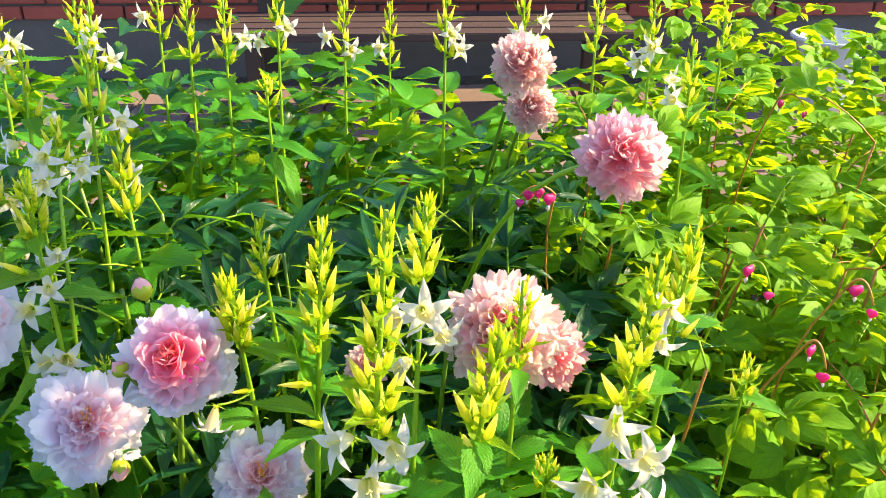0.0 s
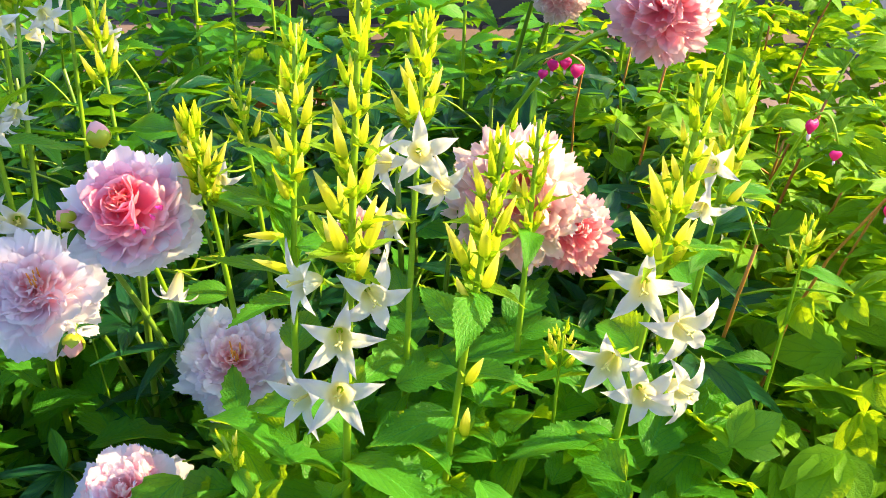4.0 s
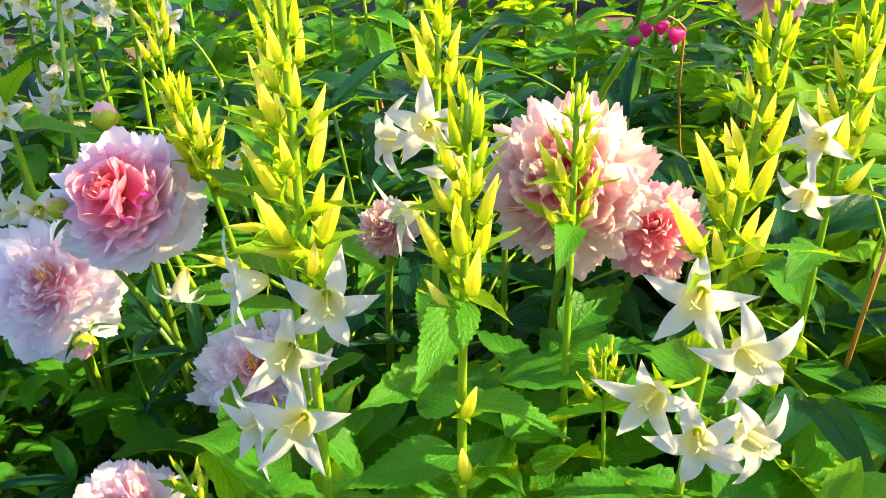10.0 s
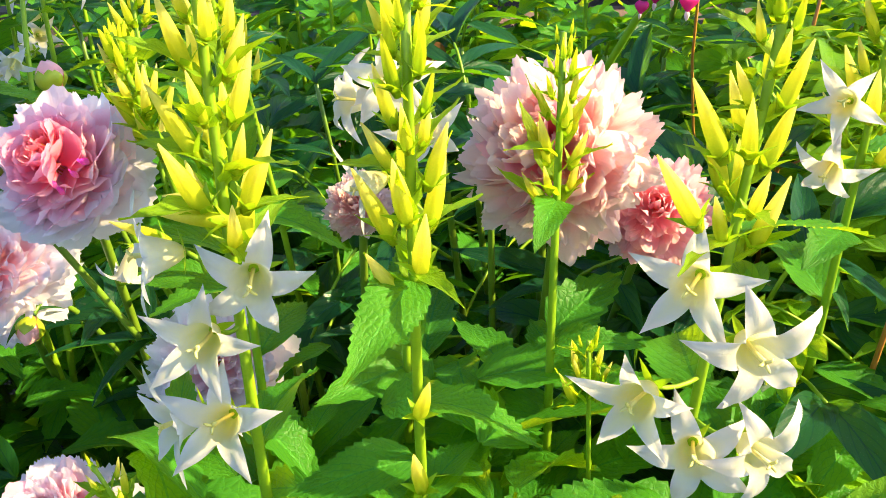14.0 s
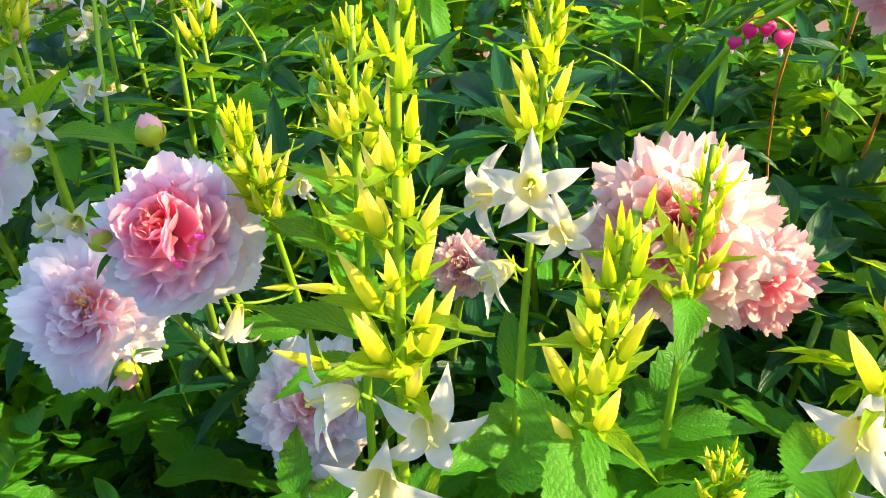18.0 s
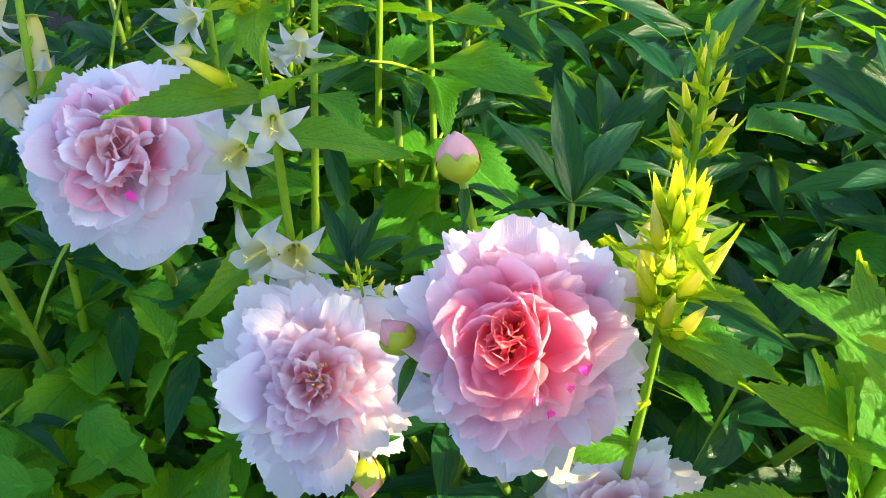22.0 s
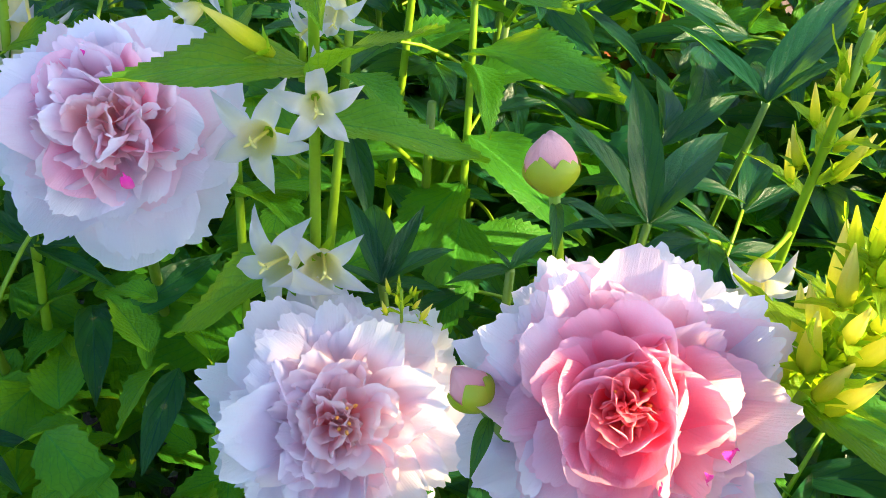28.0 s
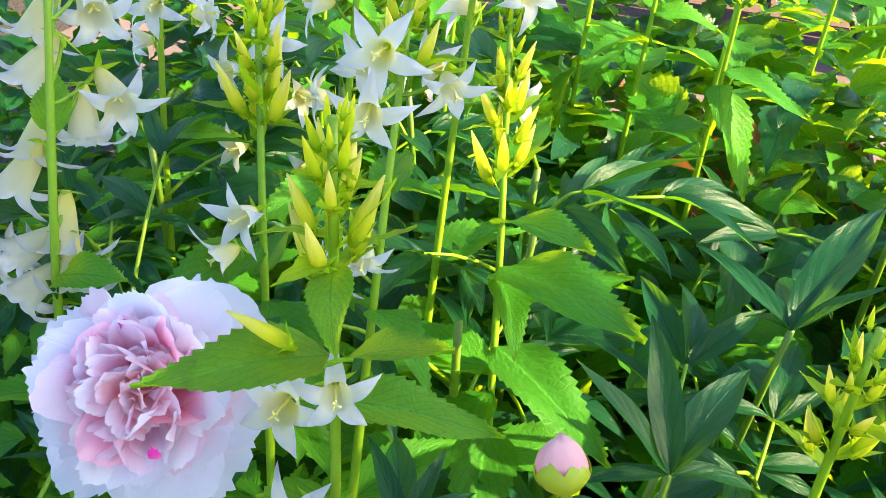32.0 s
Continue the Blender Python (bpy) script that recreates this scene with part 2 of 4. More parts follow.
PINK_HEART = plain_material("bleeding_heart_flower", (0.80, 0.015, 0.24), (0.92, 0.05, 0.38), 90, 0.4, 0.2, 0.001, 0.45)
HEART_TIP = plain_material("bleeding_heart_tip", (0.80, 0.60, 0.62), (0.85, 0.74, 0.76), 90, 0.5, 0.2, 0.001, 0.25)
SOIL = plain_material("garden_soil", (0.030, 0.022, 0.016), (0.075, 0.055, 0.040), 7, 0.95, 0.9, 0.02)
GRAVEL = plain_material("pinkish_gravel", (0.14, 0.09, 0.08), (0.22, 0.15, 0.14), 25, 0.9, 0.5, 0.004)
WOOD = plain_material("bench_wood", (0.035, 0.018, 0.020), (0.09, 0.050, 0.046), 6, 0.6, 0.5, 0.003, 0.0, (1, 12, 12))
DARK_WOOD = plain_material("dark_painted_wood", (0.03, 0.018, 0.016), (0.07, 0.04, 0.035), 6, 0.6, 0.4, 0.003, 0.0, (10, 10, 1))
BRICK = plain_material("red_brick", (0.26, 0.050, 0.034), (0.40, 0.085, 0.055), 14, 0.85, 0.6, 0.004)
MORTAR = plain_material("mortar", (0.10, 0.085, 0.08), (0.17, 0.15, 0.14), 12, 0.95, 0.6, 0.004)
BUCKET = plain_material("pale_plastic", (0.55, 0.58, 0.62), (0.68, 0.70, 0.74), 8, 0.4, 0.1, 0.001)


# ---- mesh helpers ----
def part(name, data, parent, m=None, label=""):
    """Links a mesh as one object under a thing or under a part."""
    ob = new(name, data)
    ob.parent = parent
    if m is not None:
        ob.matrix_basis = m
    return tagged(ob, label)


def thing(name, place, label, category, group="", kind=""):
    ob = new(name)
    ob.empty_display_size = 0.05
    ob.location = place
    return tagged(ob, label, category, group, kind)


def mesh(name, verts, faces, mat, uvs=None, smooth=True):
    me = bpy.data.meshes.new(name)
    me.from_pydata(verts, [], faces)
    me.materials.append(mat)
    if smooth:
        me.polygons.foreach_set("use_smooth", np.ones(len(me.polygons), bool))
    if uvs is not None:
        layer = me.uv_layers.new(name="uv")
        idx = np.empty(len(me.loops), np.int32)
        me.loops.foreach_get("vertex_index", idx)
        layer.data.foreach_set("uv", np.asarray(uvs, np.float32)[idx].ravel())
    me.update()
    return me


def dyed(me, mat):
    """The same shape in another material."""
    other = me.copy()
    other.materials.clear()
    other.materials.append(mat)
    return other


def grid_faces(n, m, wrap=False):
    """Quads of n rows by m columns of vertices."""
    return [(i * m + j, i * m + (j + 1) % m, (i + 1) * m + (j + 1) % m, (i + 1) * m + j)
            for i in range(n - 1) for j in range(m if wrap else m - 1)]


def tube(points, radii, sides=7):
    """Vertices and faces of a bent, tapered tube through the points."""
    verts, pts = [], [Vector(p) for p in points]
    for i, p in enumerate(pts):
        d = (pts[min(i + 1, len(pts) - 1)] - pts[max(i - 1, 0)]).normalized()
        a = d.orthogonal().normalized() if i == 0 else (a - d * a.dot(d)).normalized()
        b = d.cross(a)
        for k in range(sides):
            w = 2 * math.pi * k / sides
            verts.append(p + (a * math.cos(w) + b * math.sin(w)) * radii[i])
    faces = grid_faces(len(pts), sides, True)
    faces.append(tuple(range(sides))[::-1])
    faces.append(tuple(range(len(verts) - sides, len(verts))))
    return [tuple(v) for v in verts], faces


def bend(a, b, sag, n=8):
    """Points from a to b on a bow that bulges by sag."""
    a, b = Vector(a), Vector(b)
    return [a.lerp(b, i / (n - 1)) + Vector(sag) * (4 * (i / (n - 1)) * (1 - i / (n - 1))) for i in range(n)]


def arc(a, via, b, n=12):
    """Points on a smooth bow from a to b that leaves towards via and arrives from it."""
    a, via, b = Vector(a), Vector(via), Vector(b)
    return [a.lerp(via, q).lerp(via.lerp(b, q), q) for q in (i / (n - 1) for i in range(n))]


def stem_mesh(name, points, r0, r1, mat, sides=7):
    n = len(points)
    v, f = tube(points, [r0 + (r1 - r0) * i / (n - 1) for i in range(n)], sides)
    return mesh(name, v, f, mat)


def turn_to(direction, up=(0, 0, 1), spin=0.0):
    """A turn that lays local +z along the direction."""
    d = Vector(direction).normalized()
    return d.to_track_quat("Z", "Y").to_matrix().to_4x4() @ Matrix.Rotation(spin, 4, "Z")


def leaf_turn(direction, lift=0.0, roll=0.0):
    """A turn that lays a leaf's length (local +y) along the direction, its face (local +z) up."""
    d = Vector(direction).normalized()
    side = d.cross(Vector((0, 0, 1)))
    side = side.normalized() if side.length > 1e-3 else Vector((1, 0, 0))
    upv = side.cross(d)
    m = Matrix((side, d, upv)).transposed().to_4x4()
    return m @ Matrix.Rotation(lift, 4, "X") @ Matrix.Rotation(roll, 4, "Y")


def leaf_data(rng, length=1.0, width=0.42, teeth=12, bite=0.05, droop=0.35, fold=0.25, wave=0.03, peak=0.38, rows=14, cols=7, stalk=0.0):
    """Vertices, faces and UVs of one leaf: base at the origin, length along +y, face up."""
    rows = max(rows, 2 * teeth + 2) if teeth else rows
    verts, uvs = [], []
    ph = rng.random() * 6
    for i in range(rows):
        t = i / (rows - 1)
        w = (t / peak) ** 0.75 * math.exp(0.75 * (1 - t / peak)) if t < peak else (1 - ((t - peak) / (1 - peak)) ** 1.55)
        w = max(w, 0.03 if i else 0.06) * width / 2
        if teeth and 0.04 < t < 0.97:
            w *= 1 + (bite if i % 2 else -bite) * 2
        ang = -droop * t
        y = length * t * (1 - 0.12 * droop * t)
        z = math.sin(ang) * length * t * 0.6
        for j in range(cols):
            u = 2 * j / (cols - 1) - 1
            x = u * w
            rip = wave * length * math.sin(ph + 9 * t + 2.2 * u * (1 if u > 0 else -1.4)) * abs(u)
            verts.append((x, y + (0.025 * length * abs(u) if teeth and i % 2 else 0), z + abs(u) * w * fold + rip))
            uvs.append((0.5 + 0.5 * u, t))
    faces = grid_faces(rows, cols)
    return verts, faces, uvs


def join_data(items):
    """Joins (verts, faces, uvs, matrix) into one list of each."""
    verts, faces, uvs = [], [], []
    for v, f, t, m in items:
        o = len(verts)
        a = np.asarray(v) @ np.array(m.to_3x3()).T + np.array(m.translation)
        verts.extend(map(tuple, a))
        faces.extend(tuple(i + o for i in q) for q in f)
        uvs.extend(t)
    return verts, faces, uvs


# ---- flowers and leaves, built once and shared ----
def petal_data(rng, width, cup, side=0.25, ruffle=0.05, notch=0.05, rows=12, cols=17, narrow=0.0, late=1.0):
    """One petal: base at the origin, length 1 along +y, inner face up, broad frilled rim; late moves the curl to the rim."""
    verts, uvs = [], []
    ph, ph2, lean = rng.random() * 6, rng.random() * 6, rng.uniform(-0.10, 0.10)
    split, teeth = rng.uniform(-0.6, 0.6), rng.uniform(7.0, 11.0)
    jag = [rng.uniform(-1, 1) for _ in range(cols)]
    spine, y0, z0 = [], 0.0, 0.0
    for i in range(rows):
        spine.append((y0, z0))
        a = cup * ((i + 0.5) / (rows - 1)) ** late
        y0 += math.cos(a) / (rows - 1)
        z0 += math.sin(a) / (rows - 1)
    for i in range(rows):
        t = i / (rows - 1)
        w = width / 2 * (0.20 + 0.80 * math.sin(math.pi / 2 * min(1.0, t * 1.25)) ** (1.0 + narrow))
        yc, zc = spine[i]
        for j in range(cols):
            u = 2 * j / (cols - 1) - 1
            back = 0.34 * abs(u) ** 2.3 * t ** 1.5
            q = max(0.0, min(1.0, t - back)) * (rows - 1)
            k = min(int(q), rows - 2)
            ys = spine[k][0] + (spine[k + 1][0] - spine[k][0]) * (q - k)
            zs = spine[k][1] + (spine[k + 1][1] - spine[k][1]) * (q - k)
            cleft = math.exp(-((u - split) / 0.13) ** 2)
            rag = t ** 6 * notch * (0.35 * abs(math.sin(teeth * u + ph)) ** 0.5 + 0.50 * math.sin(3 * u + ph2) + 0.32 * jag[j] - 0.6 * cleft - 0.6)
            e = cup * t ** late
            x = u * w + lean * t * t
            y = ys + rag * math.cos(e)
            z = zs + rag * math.sin(e) + side * u * u * w * (1 - 0.4 * t) + ruffle * t * t * (math.sin(3.2 * u + ph) + 0.45 * t * math.sin(8 * u + ph2)) * (0.3 + 0.7 * abs(u))
            verts.append((x, y, z))
            uvs.append((0.5 + 0.5 * u, t))
    return verts, grid_faces(rows, cols), uvs


def petal_set(seed, n, mat, width, cup, **kw):
    rng = random.Random(seed)
    return [mesh("petal", *petal_data(rng, width * rng.uniform(0.85, 1.15), cup * rng.uniform(0.8, 1.25), **kw)[:2], mat, petal_uv(kw)) for _ in range(n)]


def petal_uv(kw):
    rows, cols = kw.get("rows", 12), kw.get("cols", 17)
    return [(j / (cols - 1), i / (rows - 1)) for i in range(rows) for j in range(cols)]


FRILL = dict(ruffle=0.06, notch=0.09, rows=11, cols=31)
PETALS = {
    "guard": petal_set(1, 8, GUARD, 0.86, 0.50, **FRILL),
    "broad": petal_set(16, 8, GUARD, 1.0, 0.55, ruffle=0.08, notch=0.04, rows=11, cols=21),
    "outer": petal_set(2, 8, GUARD, 0.68, 0.70, **FRILL),
    "frill": petal_set(3, 10, GUARD, 0.54, 0.85, ruffle=0.08, notch=0.11, rows=11, cols=27),
    "blush": petal_set(12, 10, BLUSH, 0.74, 0.70, ruffle=0.09, notch=0.09, rows=11, cols=23),
    "middle": petal_set(4, 8, MIDDLE, 0.85, 0.75, side=0.3, ruffle=0.09, notch=0.07, cols=19),
    "bowl": petal_set(5, 8, INNER, 1.0, 0.85, side=0.35, ruffle=0.10, notch=0.06, rows=12, cols=17),
    "heart": petal_set(6, 8, HEART, 0.85, 0.5, side=0.4, ruffle=0.16, notch=0.12),
    "pale": petal_set(7, 8, PALE_MIDDLE, 0.60, 0.70, ruffle=0.10, notch=0.11, cols=21),
    "pale_bowl": petal_set(13, 8, PALE_MIDDLE, 0.72, 0.70, side=0.25, ruffle=0.13, notch=0.10, rows=12, cols=19),
    "pale_in": petal_set(8, 8, PALE_INNER, 0.70, 0.5, side=0.35, ruffle=0.16, notch=0.12, cols=19),
    "salmon_guard": petal_set(14, 8, SALMON, 0.50, 0.70, ruffle=0.07, notch=0.10, rows=10, cols=23),
    "salmon": petal_set(15, 8, SALMON, 0.40, 1.0, ruffle=0.09, notch=0.12, rows=10, cols=21),
    "rosy_guard": petal_set(9, 8, ROSY_GUARD, 0.48, 0.75, ruffle=0.07, notch=0.10, rows=10, cols=21),
    "rosy": petal_set(10, 8, ROSY_MIDDLE, 0.40, 1.0, ruffle=0.09, notch=0.11, rows=10, cols=19),
    "magenta": petal_set(11, 4, MAGENTA, 0.36, 2.0, side=0.3, ruffle=0.12, notch=0.15),
}
# rings of petals: kind, how many, degrees above the flower's plane, length, height and distance from the axis where they start
CUPPED = (("guard", 11, -30, 0.98, 0.0, 0.06), ("outer", 14, -18, 1.0, 0.0, 0.06), ("frill", 18, -9, 1.0, 0.03, 0.06), ("blush", 14, 0, 0.92, 0.08, 0.06),
          ("blush", 14, 8, 0.62, 0.16, 0.22), ("blush", 12, 14, 0.58, 0.25, 0.18), ("middle", 11, 19, 0.53, 0.33, 0.17), ("bowl", 9, 22, 0.48, 0.40, 0.15),
          ("bowl", 8, 28, 0.43, 0.46, 0.12), ("bowl", 7, 34, 0.37, 0.50, 0.09), ("heart", 9, 40, 0.31, 0.53, 0.07), ("heart", 9, 54, 0.28, 0.55, 0.04), ("heart", 7, 72, 0.25, 0.56, 0.02))
FLAT = (("guard", 12, -28, 0.97, 0.0, 0.06), ("outer", 15, -17, 1.0, 0.0, 0.06), ("frill", 20, -8, 0.99, 0.03, 0.06), ("frill", 19, 2, 0.94, 0.06, 0.06),
        ("pale", 16, 8, 0.62, 0.11, 0.20), ("pale", 15, 14, 0.56, 0.16, 0.18), ("pale_bowl", 12, 19, 0.48, 0.21, 0.16), ("pale_bowl", 11, 25, 0.43, 0.25, 0.13),
        ("pale_in", 10, 32, 0.36, 0.28, 0.11), ("pale_in", 9, 46, 0.32, 0.31, 0.07), ("pale_in", 8, 66, 0.27, 0.32, 0.03))
BALL = (("salmon_guard", 11, -46, 0.96, 0.0, 0.06), ("salmon_guard", 14, -34, 1.0, 0.02, 0.06), ("salmon_guard", 16, -22, 1.02, 0.06, 0.06), ("salmon", 20, -20, 1.06, 0.10, 0.06),
        ("salmon", 21, -10, 1.06, 0.13, 0.06), ("salmon", 20, 0, 1.02, 0.19, 0.06), ("salmon", 19, 10, 0.92, 0.27, 0.08), ("salmon", 17, 20, 0.82, 0.35, 0.08),
        ("middle", 4, 30, 0.66, 0.40, 0.08), ("salmon", 14, 32, 0.70, 0.43, 0.08), ("salmon", 11, 44, 0.60, 0.49, 0.06), ("middle", 3, 52, 0.52, 0.50, 0.05), ("salmon", 9, 62, 0.52, 0.53, 0.03))
FADED = tuple(("salmon" if ring[0] == "middle" else ring[0], *ring[1:]) for ring in BALL)
ROSY = (("rosy_guard", 11, -42, 1.0, 0.0, 0.06), ("rosy_guard", 13, -30, 1.04, 0.0, 0.06), ("rosy_guard", 15, -18, 1.03, 0.04, 0.06), ("rosy", 19, -22, 1.10, 0.08, 0.06),
        ("rosy", 20, -11, 1.08, 0.12, 0.06), ("rosy", 19, 0, 1.02, 0.18, 0.06), ("rosy", 17, 12, 0.90, 0.27, 0.08), ("rosy", 14, 24, 0.78, 0.36, 0.08), ("rosy", 12, 38, 0.64, 0.44, 0.08), ("rosy", 10, 54, 0.54, 0.50, 0.05), ("heart", 5, 70, 0.40, 0.54, 0.02))
LOOSE = (("broad", 8, -36, 1.06, 0.0, 0.06), ("guard", 10, -24, 1.04, 0.0, 0.06), ("guard", 10, -10, 0.98, 0.05, 0.06), ("outer", 11, 0, 0.92, 0.09, 0.06),
         ("blush", 12, 10, 0.68, 0.16, 0.20), ("pale_bowl", 11, 16, 0.62, 0.21, 0.18), ("middle", 4, 20, 0.60, 0.24, 0.16), ("blush", 11, 22, 0.58, 0.26, 0.16), ("pale_bowl", 10, 28, 0.54, 0.31, 0.14),
         ("blush", 6, 34, 0.44, 0.34, 0.12), ("pale", 9, 38, 0.46, 0.37, 0.10), ("pale_in", 9, 48, 0.40, 0.40, 0.07), ("pale_in", 7, 66, 0.34, 0.42, 0.03))


def sepal_mesh(seed, mat, n, length, width, rise, cup=0.5):
    """A ring of narrow pointed sepals round the origin."""
    rng, items = random.Random(seed), []
    for i in range(n):
        v, f, t = leaf_data(rng, length * rng.uniform(0.85, 1.15), width, 0, 0, -cup, 0.3, 0.0, 0.3, 6, 3)
        items.append((v, f, t, Matrix.Rotation(2 * math.pi * (i + rng.uniform(-0.1, 0.1)) / n, 4, "Z") @ Matrix.Rotation(rise, 4, "X")))
    v, f, t = join_data(items)
    return mesh("calyx", v, f, mat, t)


def bud_data(sides=10, fat=0.100, ridge=0.15, tip=0.66):
    verts, uvs, rows = [], [], 10
    for i in range(rows):
        t = i / (rows - 1)
        r = fat * (math.sin(math.pi * min(1.0, t * 0.9 + 0.06) ** tip) * 0.95 + 0.02)
        for j in range(sides):
            a = 2 * math.pi * j / sides
            q = r * (1 + ridge * math.cos(5 * a))
            verts.append((q * math.cos(a), q * math.sin(a), t))
            uvs.append((j / sides, t))
    faces = grid_faces(rows, sides, True) + [tuple(range(sides))[::-1], tuple(range((rows - 1) * sides, rows * sides))]
    return verts, faces, uvs


def corolla_data(rng, flare, curl, lobe=0.48, tube_len=0.36, mouth=0.21, cols=80, rows=12):
    """A five-lobed open bell: base at the origin, mouth up +z, about 1 across."""
    verts, uvs = [], []
    jit = [rng.uniform(-0.12, 0.12) for _ in range(5)]
    long = [rng.uniform(0.9, 1.1) for _ in range(5)]
    for i in range(rows):
        s = i / (rows - 1)
        for j in range(cols):
            a = 2 * math.pi * j / cols
            k = int(round(a / (2 * math.pi / 5))) % 5
            phi = ((a - k * 2 * math.pi / 5 + math.pi) % (2 * math.pi) - math.pi) / (math.pi / 5)
            if s <= 0.45:
                q = s / 0.45
                r, z = 0.045 + (mouth - 0.045) * q ** 0.65, tube_len * q
            else:
                q = (s - 0.45) / 0.55
                ell = lobe * long[k] * (1 - abs(phi) ** 0.62) + 0.008
                d = q * ell
                ang = flare + jit[k] - curl * q * (1 - abs(phi))
                r, z = mouth + d * math.cos(ang), tube_len + d * math.sin(ang)
                z += 0.05 * phi * phi * q
            verts.append((r * math.cos(a), r * math.sin(a), z))
            uvs.append((j / cols, s))
    return verts, grid_faces(rows, cols, True), uvs


def style_mesh():
    v, f = tube(bend((0, 0, 0.02), (0.02, 0, 0.50), (0.01, 0, 0), 5), [0.022, 0.022, 0.02, 0.024, 0.03], 6)
    items = [(v, f, [(0, 0)] * len(v), Matrix())]
    for k in range(3):
        a = 2 * math.pi * k / 3
        v, f = tube(bend((0.02, 0, 0.49), (0.02 + 0.08 * math.cos(a), 0.08 * math.sin(a), 0.55), (0, 0, 0.02), 4), [0.02, 0.018, 0.016, 0.008], 5)
        items.append((v, f, [(0, 0)] * len(v), Matrix()))
    v, f, t = join_data(items)
    return mesh("style", v, f, STYLE)


_r = random.Random(21)
OPEN = [mesh("corolla", *(lambda d: (d[0], d[1], COROLLA, d[2]))(corolla_data(_r, radians(f), radians(c)))) for f, c in ((48, 40), (40, 52), (54, 34), (44, 66))]
BELL = [mesh("corolla", *(lambda d: (d[0], d[1], COROLLA, d[2]))(corolla_data(_r, radians(f), radians(c), 0.40, 0.62, 0.19))) for f, c in ((62, 60), (70, 95), (56, 80))]
STYLE_MESH = style_mesh()
CALYX_MESH = sepal_mesh(3, CALYX, 5, 0.30, 0.09, radians(4), 0.1)
BUD_CALYX = sepal_mesh(4, CALYX, 5, 0.42, 0.13, radians(58), -0.35)
BUD_MESH = mesh("bud", *(lambda d: (d[0], d[1], BUD, d[2]))(bud_data()))
GREEN_BUD_MESH = dyed(BUD_MESH, GREEN_BUD)
PEONY_SEPALS = sepal_mesh(5, CALYX, 5, 0.95, 0.5, radians(-12), 0.2)
_r = random.Random(31)
BELL_LEAVES = [mesh("leaf", *(lambda d: (d[0], d[1], BELL_LEAF, d[2]))(leaf_data(_r, 1, 0.42, 15, 0.024, d, f, 0.025, 0.34))) for d, f in ((0.5, 0.3), (0.9, 0.35), (0.3, 0.2), (0.7, 0.15), (1.1, 0.3))]
BRACTS = [mesh("bract", *(lambda d: (d[0], d[1], YOUNG_LEAF, d[2]))(leaf_data(_r, 1, w, 4, 0.05, d, 0.35, 0.03, 0.30, 8, 3))) for d, w in ((0.2, 0.26), (0.7, 0.30), (1.2, 0.24), (-0.5, 0.24))]
PEONY_LEAFLETS = [mesh("leaflet", *(lambda d: (d[0], d[1], PEONY_LEAF, d[2]))(leaf_data(_r, 1, w, 0, 0, d, 0.45, 0.012, 0.45, 12, 7))) for d, w in ((0.3, 0.22), (0.6, 0.25), (0.15, 0.20), (0.8, 0.24))]


def three_lobed(rng, rows=8, cols=5):
    """A leaflet cut into three pointed lobes."""
    items = []
    for turn, size, up in ((0.0, 1.0, 0.0), (0.62, 0.70, 0.004), (-0.66, 0.74, 0.008)):
        v, f, t = leaf_data(rng, size * rng.uniform(0.92, 1.08), 0.54 * size, 0, 0, rng.uniform(0.2, 0.7), 0.3, 0.02, 0.52, rows, cols)
        items.append((v, f, t, Matrix.Translation((0, 0.10 if not turn else 0.16, up)) @ Matrix.Rotation(turn + rng.uniform(-0.1, 0.1), 4, "Z") @ Matrix.Rotation(rng.uniform(-0.15, 0.1), 4, "X")))
    return join_data(items)


HEART_LEAFLETS = [mesh("leaflet", *(lambda d: (d[0], d[1], HEART_LEAF, d[2]))(three_lobed(_r))) for _ in range(6)]


def bud_ball():
    verts, uvs, rows, cols = [], [], 12, 20
    for i in range(rows):
        t = i / (rows - 1)
        r = 0.5 * math.sin(math.pi * (0.06 + 0.88 * t)) ** 0.85
        for j in range(cols):
            a = 2 * math.pi * j / cols
            q = r * (1 + 0.05 * math.sin(3 * a + 4 * t) + 0.10 * t * t * math.sin(5 * a))
            verts.append((q * math.cos(a), q * math.sin(a), t * 1.14 + 0.05 * t * math.sin(2 * a + 1)))
            uvs.append((j / cols, 0.05 + 0.5 * t))
    f = grid_faces(rows, cols, True) + [tuple(range(cols))[::-1], tuple(range((rows - 1) * cols, rows * cols))]
    return mesh("bud", verts, f, CLOSED, uvs)


def sepal_cup():
    """A pointed sepal that hugs the lower part of a bud."""
    verts, uvs = [], []
    for i in range(8):
        t = i / 7
        w = 0.72 * (0.55 + 0.45 * math.sin(math.pi * min(t * 1.3, 0.5))) * (1 - t ** 4) + 0.04
        r = 0.5 * math.sin(math.pi * (0.06 + 0.88 * 0.77 * t)) ** 0.85 * 1.06 + 0.02
        for j in range(7):
            u = 2 * j / 6 - 1
            verts.append((r * math.sin(u * w), r * math.cos(u * w), t * 0.82 - 0.01))
            uvs.append((0.5 + 0.5 * u, t))
    return mesh("sepal", verts, grid_faces(8, 7), SEPAL, uvs)


BUD_BALL, SEPAL_CUP = bud_ball(), sepal_cup()


def place(m3, at, size):
    return Matrix.Translation(at) @ m3 @ Matrix.Diagonal((size, size, size, 1))


KEPT_CLEAR = []


def clear(p, gap=0.085):
    """Whether a place lies clear of the peony flowers."""
    return all((Vector(p) - q).length > gap * s for q, s in KEPT_CLEAR)


